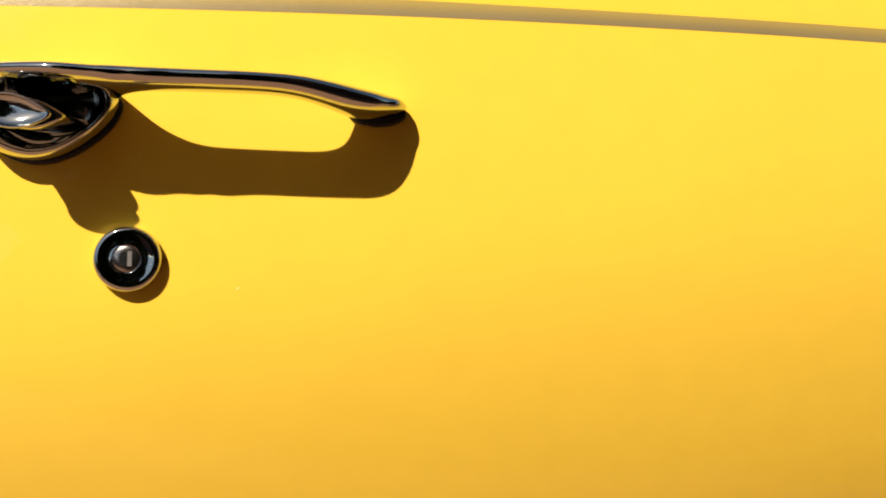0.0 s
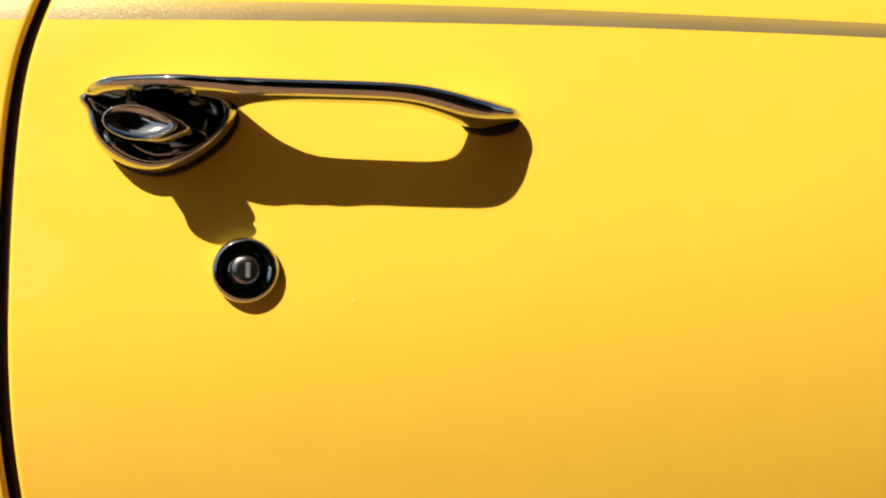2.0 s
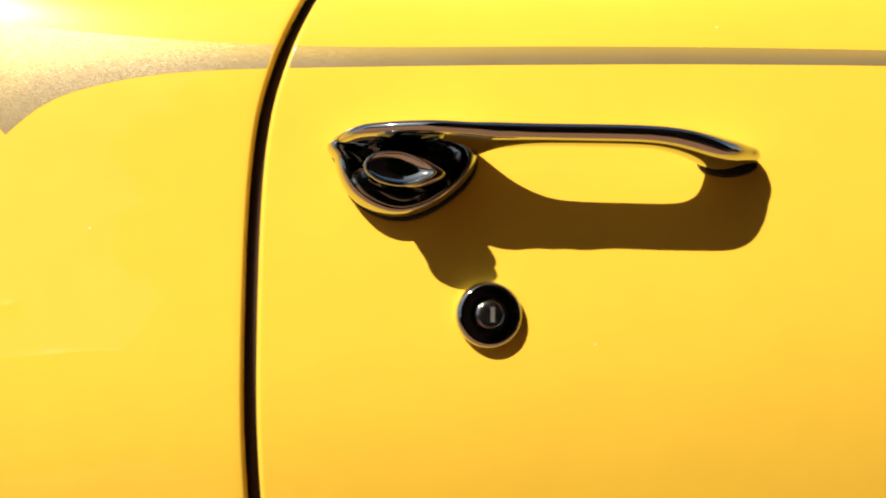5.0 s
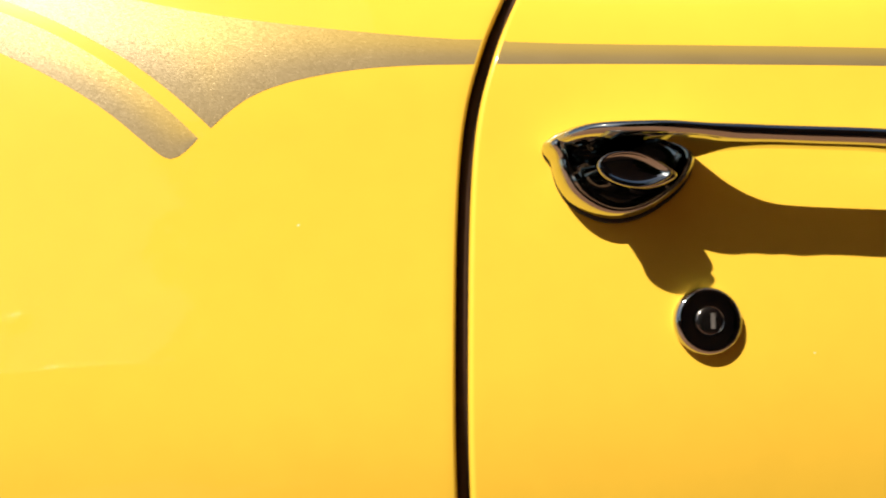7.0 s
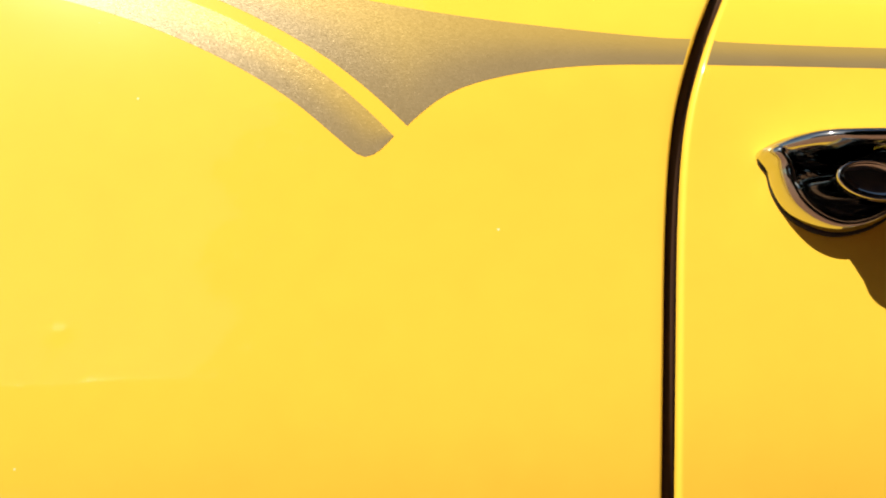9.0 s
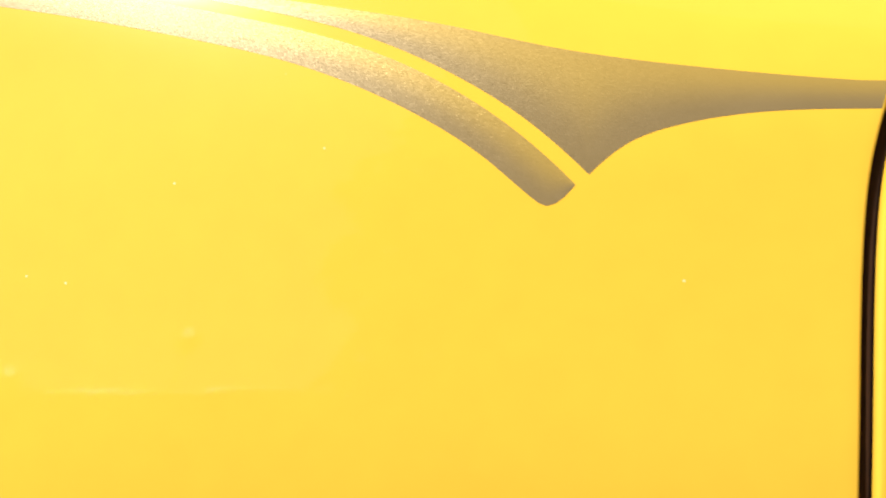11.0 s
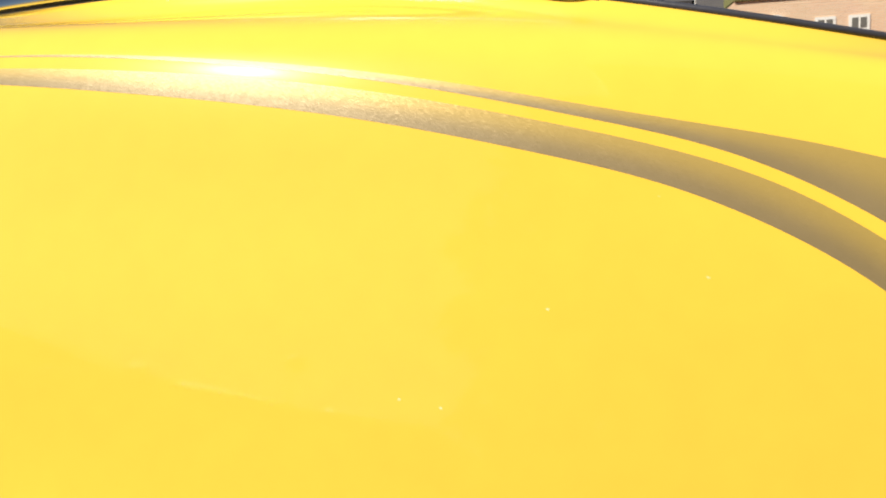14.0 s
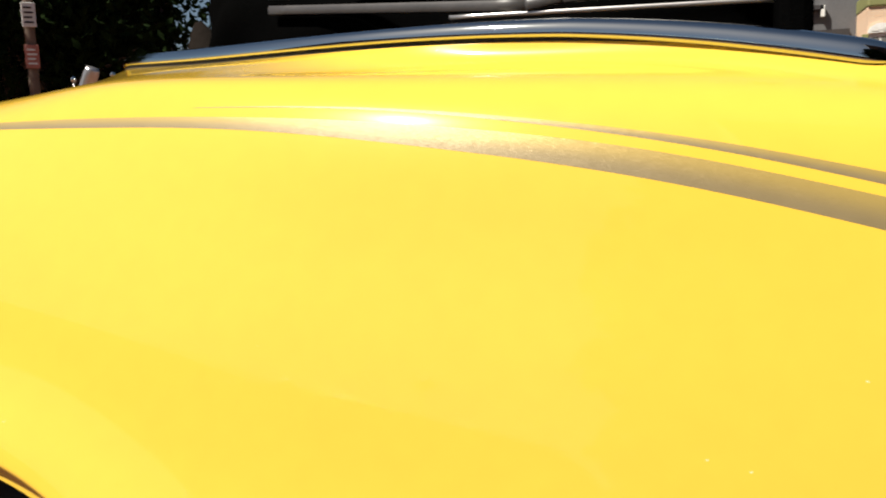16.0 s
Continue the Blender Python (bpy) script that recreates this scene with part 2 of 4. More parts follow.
def spline(xs, ys):
    """A natural cubic spline through the rows of ys at xs."""
    xs, ys = np.asarray(xs, float), np.asarray(ys, float)
    flat = ys.ndim == 1
    ys = ys[:, None] if flat else ys
    n, h = len(xs), np.diff(xs)
    a, b = np.eye(n), np.zeros_like(ys)
    for i in range(1, n - 1):
        a[i, i - 1 : i + 2] = h[i - 1], 2 * (h[i - 1] + h[i]), h[i]
        b[i] = 6 * ((ys[i + 1] - ys[i]) / h[i] - (ys[i] - ys[i - 1]) / h[i - 1])
    m = np.linalg.solve(a, b)

    def at(x):
        x = np.asarray(x, float)
        i = np.clip(np.searchsorted(xs, x) - 1, 0, n - 2)
        p, q, g = (v[..., None] for v in (x - xs[i], xs[i + 1] - x, h[i]))
        out = m[i] * q**3 / (6 * g) + m[i + 1] * p**3 / (6 * g) + (ys[i] / g - m[i] * g / 6) * q + (ys[i + 1] / g - m[i + 1] * g / 6) * p
        return out[..., 0] if flat else out

    return at


def tube(name, path, profile, mat, parent, label="", scales=None, up=(0, 0, 1), cap=True):
    """Sweeps a closed profile of (side, up) along a path."""
    path = np.asarray(path, float)
    n, k = len(path), len(profile)
    verts = []
    for i in range(n):
        d = path[min(i + 1, n - 1)] - path[max(i - 1, 0)]
        d /= np.linalg.norm(d)
        side = np.cross(d, up if abs(np.dot(d, up)) < 0.999 else (0, 1, 0))
        side /= np.linalg.norm(side)
        top = np.cross(side, d)
        s = 1 if scales is None else scales[i]
        verts += [path[i] + (a * side + b * top) * s for a, b in profile]
    faces = grid_faces(n, k, wrap=True)
    if cap:
        faces += [tuple(range(k))[::-1], tuple((n - 1) * k + j for j in range(k))]
    return mesh_part(name, verts, faces, mat, parent, label)


def ring(a, b, n=20, power=2.0, shift=(0, 0)):
    out = []
    for i in range(n):
        c, s = math.cos(2 * math.pi * i / n), math.sin(2 * math.pi * i / n)
        out.append((shift[0] + a * math.copysign(abs(c) ** (2 / power), c), shift[1] + b * math.copysign(abs(s) ** (2 / power), s)))
    return out


# ---- the car's skin: cross-sections (y, z) from sill to belt line, front to tail ----
SECTIONS = [
    (0.90, [(.14,.30),(.058,.40),(.022,.48),(.006,.59),(.012,.68),(.028,.765),(.042,.812),(.075,.842),(.16,.855),(.235,.87)]),
    (0.30, [(.12,.30),(.055,.40),(.014,.48),(-.001,.59),(.004,.68),(.021,.765),(.034,.812),(.066,.846),(.155,.854),(.225,.864)]),
    (0.00, [(.11,.30),(.050,.40),(.010,.48),(-.0065,.59),(.001,.68),(.020,.765),(.033,.812),(.066,.850),(.145,.862),(.215,.8675)]),
    (-.30, [(.10,.30),(.042,.40),(.008,.48),(-.0075,.59),(.003,.68),(.023,.765),(.041,.825),(.0667,.8807),(.0885,.8985),(.1044,.9083)]),
    (-.50, [(.08,.30),(.022,.40),(-.008,.48),(-.015,.59),(.002,.68),(.027,.768),(.051,.840),(.0831,.9123),(.1255,.9382),(.1443,.9536)]),
    (-.75, [(.06,.30),(-.005,.40),(-.02,.48),(-.022,.59),(.006,.68),(.035,.773),(.066,.855),(.1046,.9363),(.1600,.9545),(.1879,.9744)]),
    (-1.0, [(.05,.30),(-.005,.40),(-.02,.48),(-.018,.59),(.014,.68),(.048,.773),(.087,.860),(.1365,.9391),(.181,.9630),(.2778,.9826)]),
    (-1.3, [(.05,.30),(.01,.40),(-.005,.48),(.0,.59),(.032,.68),(.072,.775),(.120,.862),(.2079,.940),(.4136,.9589),(.6192,1.0116)]),
    (-1.38, [(.07,.30),(.03,.40),(.010,.48),(.014,.59),(.046,.68),(.088,.775),(.142,.860),(.23,.938),(.49,.958),(.79,1.018)]),
    (-1.7, [(.11,.30),(.07,.40),(.04,.48),(.05,.58),(.088,.67),(.135,.765),(.20,.845),(.335,.920),(.58,.955),(.80,.995)]),
    (-2.1, [(.25,.30),(.20,.40),(.18,.48),(.20,.56),(.25,.64),(.31,.72),(.39,.79),(.52,.845),(.67,.865),(.80,.87)]),
]
SECTIONS.sort()
TOP = 9
ALONG = spline([s[0] for s in SECTIONS], np.array([s[1] for s in SECTIONS]).reshape(len(SECTIONS), -1))
ACROSS = spline(range(TOP + 1), np.eye(TOP + 1))
MIDDLE = 0.80


def skin(x, w):
    """The place on the body's side at length x and girth w (0 sill, 9 belt line)."""
    x, w = np.broadcast_arrays(np.asarray(x, float), np.asarray(w, float))
    points = ALONG(x.ravel()).reshape(-1, TOP + 1, 2)
    yz = np.einsum("mn,mnk->mk", ACROSS(w.ravel()), points)
    out = np.column_stack([x.ravel(), np.minimum(yz[:, 0], MIDDLE), yz[:, 1]])
    return out.reshape(*x.shape, 3)


def skin_normal(x, w, e=1e-3):
    n = np.cross(skin(np.add(x, e), w) - skin(np.subtract(x, e), w), skin(x, np.add(w, e)) - skin(x, np.subtract(w, e)))
    return n / np.maximum(np.linalg.norm(n, axis=-1, keepdims=True), 1e-9)


def skin_frame(x, z, dip=5.0):
    """Place and axes (forward, up the skin, outward) on the side at x and height z; forward dips by some degrees."""
    lo, hi = 2.0, 8.0
    for _ in range(40):
        mid = (lo + hi) / 2
        lo, hi = (mid, hi) if skin(x, mid)[2] < z else (lo, mid)
    n = skin_normal(x, lo)
    f = np.array([math.cos(radians(dip)), 0, -math.sin(radians(dip))])
    f -= f.dot(n) * n
    f /= np.linalg.norm(f)
    return skin(x, lo), f, np.cross(n, f), n


GAP = spline([0, 2, 3, 4, 4.8, 5.3, 5.7, 6.05, 6.45, 7.5, 9.0], [-0.142, -0.1450, -0.1465, -0.1420, -0.1350, -0.1285, -0.1220, -0.1155, -0.1060, -0.083, -0.05])
ARCH = (-1.07, 0.345, 0.365)


def lowest(x):
    """The girth at which the wheel opening cuts the side."""
    if abs(x - ARCH[0]) >= ARCH[2]:
        return 0.0
    z = ARCH[1] + math.sqrt(ARCH[2] ** 2 - (x - ARCH[0]) ** 2)
    lo, hi = 0.0, 6.0
    for _ in range(30):
        mid = (lo + hi) / 2
        lo, hi = (mid, hi) if skin(x, mid)[2] < z else (lo, mid)
    return lo


ROLL = [(0.0006, 0.0001), (0.0012, 0.0005), (0.0017, 0.0012), (0.0020, 0.0021), (0.0021, 0.0030)]


def rolled(columns, normals, ways, size):
    """Adds rolled-in edge columns to a panel: ways points off the panel's edge."""
    return [columns + ways * a * size - normals * b * size for a, b in ROLL]


def panel(name, xs_of, ws, gap_end, parent, label, mirror=False, top_roll=True):
    cols, nor = [], []
    for k in range(len(xs_of)):
        x, w = xs_of[k], ws[k]
        cols.append(skin(x, w))
        nor.append(skin_normal(x, w))
    cols, nor = np.array(cols), np.array(nor)
    if gap_end == "last":
        # the side flares out round the wheel opening
        off = np.hypot(cols[..., 0] - ARCH[0], cols[..., 2] - ARCH[1]) - ARCH[2]
        cols[..., 1] -= 0.010 * np.exp(-((off / 0.035) ** 2))
    if gap_end is not None:
        edge, step = (0, 1) if gap_end == "first" else (-1, -2)
        way = cols[edge] - cols[step]
        way /= np.linalg.norm(way, axis=1, keepdims=True)
        extra = rolled(cols[edge], nor[edge], way, 1.3 if gap_end == "first" else 1.0)
        cols = np.concatenate([np.array(extra[::-1]), cols]) if gap_end == "first" else np.concatenate([cols, np.array(extra)])
    # the lower lip and the belt edge roll inward
    low = cols[:, 0] - cols[:, 1]
    low /= np.linalg.norm(low, axis=1, keepdims=True)
    inward = np.array([0, 1.0, 0.0])
    lips = [cols[:, 0] + low * a + inward * b for a, b in ((0.022, 0.018), (0.009, 0.016), (0.006, 0.009), (0.004, 0.003), (0.002, 0.0008))]
    top = cols[:, -1] - cols[:, -2]
    top /= np.maximum(np.linalg.norm(top, axis=1, keepdims=True), 1e-9)
    ends = [cols[:, -1] + top * a + inward * b for a, b in ((0.002, 0.001), (0.003, 0.004), (0.002, 0.03))]
    cols = np.concatenate([np.stack(lips, 1), cols, np.stack(ends, 1)], 1)
    if mirror:
        cols[..., 1] = 2 * MIDDLE - cols[..., 1]
    return sheet(name, cols, YELLOW, parent, label, flip=not mirror)


car = new("vintage_roadster")
tagged(car, "yellow vintage open roadster with silver-grey painted stripes and chrome trim", "car")

W_ALL = np.linspace(0, 1, 181)


def door_panel(parent, mirror):
    xs, ws = [], []
    for u in np.linspace(0, 1, 91) ** 1.6:
        w = W_ALL * TOP
        g = GAP(w) + 0.0050
        xs.append(g + (0.88 - g) * u)
        ws.append(w)
    return panel("door", xs, ws, "first", parent, "yellow car door with rolled edge", mirror)


def quarter_panel(parent, mirror):
    xs, ws = [], []
    for u in list(1 - np.linspace(1, 0, 221) ** 1.15):
        w0 = lowest(-2.08 + (-0.1395 + 2.08) * u)
        w = np.where(W_ALL * TOP < 5.2, w0 + (5.2 - w0) * W_ALL * TOP / 5.2, W_ALL * TOP)
        g = GAP(w) - 0.0056
        xs.append(-2.08 + (g + 2.08) * u)
        ws.append(w)
    return panel("quarter_panel", xs, ws, "last", parent, "smooth yellow rear quarter panel over the wheel", mirror)


door = door_panel(car, False)
quarter = quarter_panel(car, False)
door_panel(car, True)
quarter_panel(car, True)

# door shut face behind the gap
ws = np.linspace(0, 9, 60)
sill = [skin(GAP(ws) + dx, ws) - skin_normal(GAP(ws), ws) * 0.034 for dx in (-0.03, -0.01, 0.01, 0.03)]
sheet("door_jamb", np.array(sill), GAP_SHADE, car, "inner door jamb in the brown of the gap's shade", flip=True)

# added strip: fills the gap with shade colour and stops light bouncing in it
ws = np.linspace(0.3, 8.8, 70)
tube("door_seal", skin(GAP(ws) - 0.0005, ws) - skin_normal(GAP(ws), ws) * 0.0105, ring(0.0046, 0.0046, 12), GAP_SHADE, car, "added shade-brown strip that darkens the door gap", up=(0, 1, 0))


# ---- painted stripes ----
def stripe(name, low, high, parent, label, n=140, m=15):
    """A painted band between two lists of (x, w) along the skin, both from tail to nose."""
    u = np.linspace(0, 1, n)
    a, b = low(u), high(u)
    t = np.linspace(0, 1, m)[None, :, None]
    g = a[:, None] * (1 - t) + b[:, None] * t
    x, w = g[..., 0], g[..., 1]
    return sheet(name, skin(x, w) + skin_normal(x, w) * 0.00007, FLAKE, parent, label, flip=True)


def line(rows, x0, x1):
    f = spline([r[0] for r in rows], [r[1] for r in rows])
    return lambda u: np.stack([x0 + (x1 - x0) * u, f(x0 + (x1 - x0) * u)], -1)


U_TOP = spline([-0.88, -0.75, -0.62, -0.5, -0.43, -0.37, -0.32, -0.27, -0.2, -0.12, 0.0, 0.2, 0.4, 0.9], [6.895, 6.850, 6.793, 6.705, 6.61, 6.527, 6.432, 6.278, 6.116, 5.966, 5.812, 5.421, 5.056, 4.2])
U_LOW = spline([-0.88, -0.75, -0.62, -0.5, -0.43, -0.37, -0.32, -0.285, -0.2548], [6.890, 6.828, 6.750, 6.632, 6.514, 6.36, 6.07, 5.698, 5.21])
D_LOW = spline([-0.2548, -0.24, -0.215, -0.185, -0.13, 0.0, 0.2, 0.4, 0.9], [5.21, 5.413, 5.592, 5.688, 5.707, 5.575, 5.255, 4.938, 4.15])
L_TOP = [(-1.50, 6.72), (-1.30, 6.77), (-1.15, 6.817), (-1.0, 6.838), (-0.85, 6.778), (-0.7, 6.702), (-0.55, 6.612), (-0.45, 6.468), (-0.39, 6.333), (-0.34, 6.11), (-0.3, 5.739), (-0.2609, 5.14)]
L_LOW = [(-1.50, 6.64), (-1.30, 6.69), (-1.15, 6.738), (-1.0, 6.735), (-0.85, 6.665), (-0.7, 6.542), (-0.55, 6.415), (-0.45, 6.249), (-0.39, 6.074), (-0.34, 5.763), (-0.3, 5.326), (-0.280, 5.05), (-0.2745, 5.005), (-0.2695, 5.025), (-0.2609, 5.14)]


def winding(rows):
    """A smooth run through (x, w) places by the length along it."""
    p = np.array(rows)
    d = np.linalg.norm(np.diff(p * (1, 0.06), axis=0), axis=1)
    s = np.r_[0, np.cumsum(d)] / d.sum()
    f = spline(s, p)
    return lambda u: f(u)


def spear(xs, end, low, parent):
    """The tapering band from tail to door, or along the door: columns over xs, its last or first one at the gap."""
    t = np.linspace(0, 1, 25)
    cols = []
    for x in xs:
        cols.append(np.stack([np.full(25, x), low(np.array(x)) * (1 - t) + U_TOP(np.array(x)) * t], -1))
    g = np.array(cols)
    k = -1 if end == "last" else 0
    g[k, :, 0] = GAP(g[k, :, 1]) + (-0.0057 if end == "last" else 0.0052)
    x, w = g[..., 0], g[..., 1]
    return sheet("stripe", skin(x, w) + skin_normal(x, w) * 0.00007, FLAKE, parent, "silver-grey metal-flake painted spear stripe", flip=True)


def both(x):
    return U_LOW(x) if x < -0.2548 else D_LOW(x)


spear(np.r_[np.linspace(-0.88, -0.2548, 180), np.linspace(-0.252, -0.134, 60), -0.13], "last", both, quarter)
spear(np.r_[-0.12, np.linspace(-0.11, 0.88, 60)], "first", D_LOW, door)
band = stripe("stripe", winding(L_LOW), winding(L_TOP), quarter, "silver-grey metal-flake painted stripe", n=320)


# ---- door handle ----
def local(base, f, up, out, mm):
    """World place of (forward, up, out) in millimetres."""
    a = np.asarray(mm, float) / 1000
    return base + a[..., :1] * f + a[..., 1:2] * up + a[..., 2:3] * out


H_BASE, H_F, H_UP, H_OUT = skin_frame(-0.0685, 0.7447)
OUTLINE = [(-31.9, 11.8), (-29.0, 5.9), (-27.1, -0.6), (-22.8, -10.0), (-15.5, -16.6), (-7.0, -20.4), (3.0, -21.5), (14.5, -18.6), (25.0, -12.3), (34.0, -4.0), (39.0, 5.1), (37.0, 13.1), (24.0, 17.9), (8.0, 19.3), (-8.0, 19.1), (-22.2, 17.0)]


def closed(points, n):
    """A smooth closed run through the points."""
    p = np.array(points[-3:] + points + points[:3], float)
    return spline(np.arange(len(p)), p)(3 + np.linspace(0, len(points), n, endpoint=False))


def cup(name, levels, shape, mat, parent, label="", centre=(0, 0), anchor=(0, 0), lean=0.0, swell=0.0):
    """Closed loops of one outline at (scale about the anchor, height), leaning down with the height and swelling towards the tail; the last one is capped."""
    shape = np.asarray(shape)
    n = len(shape)
    verts = []
    for s, h in levels:
        q = np.column_stack([(shape - anchor) * s + anchor + centre, np.full(n, h)])
        q[:, 1] -= lean * h
        if swell:
            q[:, 2] *= 1 + swell * np.clip((4 - q[:, 0]) / 34, 0, 1) ** 1.3 * np.clip(h / 8, 0, 1)
        verts += list(local(H_BASE, H_F, H_UP, H_OUT, q))
    faces = grid_faces(len(levels), n, wrap=True) + [tuple((len(levels) - 1) * n + j for j in range(n))]
    return mesh_part(name, verts, faces, mat, parent, label)


SHELL = closed(OUTLINE, 120)
handle = cup("door_handle", [(0.95, 1.2), (0.972, 1.6), (0.99, 2.6), (1.0, 4.0), (1.002, 5.2), (0.995, 6.6), (0.975, 8.4), (0.945, 10.0), (0.915, 11.0), (0.885, 11.5), (0.855, 11.5), (0.825, 10.9), (0.795, 9.8), (0.765, 8.4), (0.72, 6.9), (0.66, 5.9), (0.58, 5.4), (0.42, 5.2), (0.2, 5.2)], SHELL, CHROME, car, "polished chrome pull handle with push button", anchor=(13, 2), swell=0.75)
# black band offset down and forward: the shell's contact shadow, built as a part
cup("gasket", [(0.97, -1.5), (0.995, -0.5), (1.0, 1.0), (0.985, 1.9), (0.9, 2.0)], SHELL, CONTACT_BLACK, handle, "black band standing in for the contact shadow under the shell", anchor=(13, 2), centre=(1.0, -1.3))

# eye-shaped button, drawn to a point towards the nose
EYE = [(14.8 * math.cos(a) + 2.6 * max(0.0, math.cos(a)) ** 6, 8.0 * math.sin(a) * (1 - 0.16 * max(0.0, math.cos(a)) ** 2) - 0.09 * 14.8 * math.cos(a)) for a in np.linspace(0, 2 * math.pi, 72, endpoint=False)]
cup("push_button", [(1.24, 5.0), (1.16, 7.5), (1.05, 11), (0.95, 18), (0.90, 26), (0.91, 32.0), (0.96, 34.4), (0.99, 35.5), (1.0, 36.4), (0.985, 37.2), (0.95, 37.6), (0.91, 37.5), (0.86, 36.8), (0.75, 35.9), (0.55, 35.1), (0.3, 34.6), (0.08, 34.5)], EYE, CHROME, handle, "chrome push button with dished oval face", centre=(2.0, -0.9), lean=0.137)
# the button slides in a plunger housing that runs out to the shell's point
cup("button_housing", [(1.12, 4.5), (1.05, 8), (1.0, 14), (0.97, 22), (0.965, 28.0), (0.955, 30.0), (0.93, 31.6), (0.88, 32.7), (0.8, 33.2), (0.6, 33.5)], EYE, CHROME, handle, "chrome housing behind the push button", centre=(6.8, -1.2), lean=0.137)

# grip: (along, out, half depth, up, half height); it springs from the shell, bridges the hand gap and returns to the door in a foot
GRIP = [(-32.1, 5.5, 4.5, 11.8, 1.4), (-28.8, 7.0, 8.5, 12.4, 3.0), (-22.2, 10.5, 15.0, 13.1, 4.4), (-15.0, 13.0, 19.5, 13.5, 5.0), (-6.0, 15.5, 21.5, 13.3, 5.4), (6.0, 18.0, 22.5, 13.0, 5.5), (20.0, 20.0, 23.4, 12.4, 5.6), (36.0, 20.2, 22.2, 12.0, 5.6), (43.0, 26.4, 15.8, 11.7, 5.4), (49.0, 29.4, 12.4, 11.6, 5.1), (55.9, 31.2, 10.8, 11.4, 4.8), (67.7, 31.9, 9.5, 11.4, 4.6), (85.3, 32.0, 9.2, 11.3, 4.6), (104.8, 32.0, 9.2, 11.1, 4.6), (118.1, 31.4, 9.3, 10.7, 4.7), (129.5, 29.2, 10.2, 9.8, 5.2), (139.9, 24.4, 12.0, 8.6, 6.0), (148.4, 18.8, 13.6, 7.8, 6.6), (155.9, 14.0, 13.8, 7.6, 6.6), (163.5, 10.0, 12.2, 8.0, 5.9), (171.0, 6.6, 9.2, 8.7, 4.4), (176.6, 4.2, 5.6, 9.2, 2.5), (178.5, 3.0, 3.0, 9.3, 1.0)]
gx = np.r_[np.linspace(GRIP[0][0], -16, 16), np.linspace(-14, 62, 50), np.linspace(64, 136, 30), np.linspace(138, GRIP[-1][0], 40)]
gs = spline([g[0] for g in GRIP], np.array([g[1:] for g in GRIP], float))(gx)
verts = []
for x, (oc, oh, uc, uh) in zip(gx, gs):
    for a, b in ring(1, 1, 44, 2.15):
        verts.append(local(H_BASE, H_F, H_UP, H_OUT, np.array([x, uc + b * uh, oc + a * oh])))
faces = grid_faces(len(gx), 44, wrap=True) + [tuple(range(44))[::-1], tuple((len(gx) - 1) * 44 + j for j in range(44))]
mesh_part("grip", verts, faces, CHROME, handle, "chrome loop grip of the handle")
# black pad under the foot
pad = np.column_stack([164 + 15.0 * np.cos(np.linspace(0, 2 * math.pi, 40, endpoint=False)), 7.0 + 7.0 * np.sin(np.linspace(0, 2 * math.pi, 40, endpoint=False))])
cup("foot_pad", [(1.0, -1.5), (1.0, 1.0), (0.95, 1.8), (0.8, 1.9)], pad, CONTACT_BLACK, handle, "black rubber pad under the handle's foot", anchor=(164, 7.0))

# ---- door lock ----
L_BASE, L_F, L_UP, L_OUT = skin_frame(-0.0295, 0.675)


def turned(name, levels, base, f, up, out, mat, parent, label="", n=56):
    """A round thing about the outward axis: (radius, height) in millimetres."""
    verts = []
    for r, h in levels:
        a = np.linspace(0, 2 * math.pi, n, endpoint=False)
        verts += list(local(base, f, up, out, np.column_stack([r * np.cos(a), r * np.sin(a), np.full(n, h)])))
    faces = grid_faces(len(levels), n, wrap=True) + [tuple((len(levels) - 1) * n + j for j in range(n))]
    return mesh_part(name, verts, faces, mat, parent, label)


lock = turned("door_lock", [(15, -2), (15.6, 0.5), (15.9, 1.8), (15.8, 3.0), (15.4, 4.1), (14.8, 4.9), (14.0, 5.4), (13.1, 5.6), (12.4, 5.45), (10.5, 5.15), (8.2, 5.0), (7.0, 5.1), (6.7, 5.2), (6.5, 4.6), (6.4, 3.6), (3, 3.6)], L_BASE, L_F, L_UP, L_OUT, CHROME, car, "round chrome key lock")
turned("lock_plug", [(6.4, 2.5), (6.4, 4.9), (6.0, 5.25), (3, 5.2)], L_BASE, L_F, L_UP, L_OUT, PLUG, lock, "worn metal lock plug")
verts = [local(L_BASE, L_F, L_UP, L_OUT, np.array([x, y, z])) for z in (4.8, 5.4) for x, y in ((0.6, -3.6), (2.6, -3.6), (2.6, 3.6), (0.6, 3.6))]
mesh_part("keyway_cover", verts, [(0, 1, 5, 4), (1, 2, 6, 5), (2, 3, 7, 6), (3, 0, 4, 7), (4, 5, 6, 7)], CHROME_WORN, lock, "key slot shutter", smooth=False)

# ---- belt line: chrome rail round the back of the cockpit, piping along the door top ----
RAIL_X = np.r_[-0.424 - 0.876 * np.linspace(0, 1, 110) ** 1.7, np.linspace(-1.305, -1.384, 30)]
rail = skin(RAIL_X, np.full(len(RAIL_X), TOP))
rail[:, 1] += 0.004
near = np.clip((RAIL_X + 0.75) / 0.25, 0, 1)
rail[:, 2] += 0.0086 - 0.0040 * np.clip((RAIL_X + 0.62) / 0.18, 0, 1)
back = np.column_stack([rail[::-1, 0], 2 * MIDDLE - rail[::-1, 1], rail[::-1, 2]])
whole = np.concatenate([rail, back])
tip = np.clip((-0.424 - np.r_[RAIL_X, RAIL_X[::-1]]) / 0.022, 0, 1)
size = np.clip(np.sqrt(1 - (1 - tip) ** 2), 0.12, 1) * (0.74 + 0.22 * np.r_[near, near[::-1]])
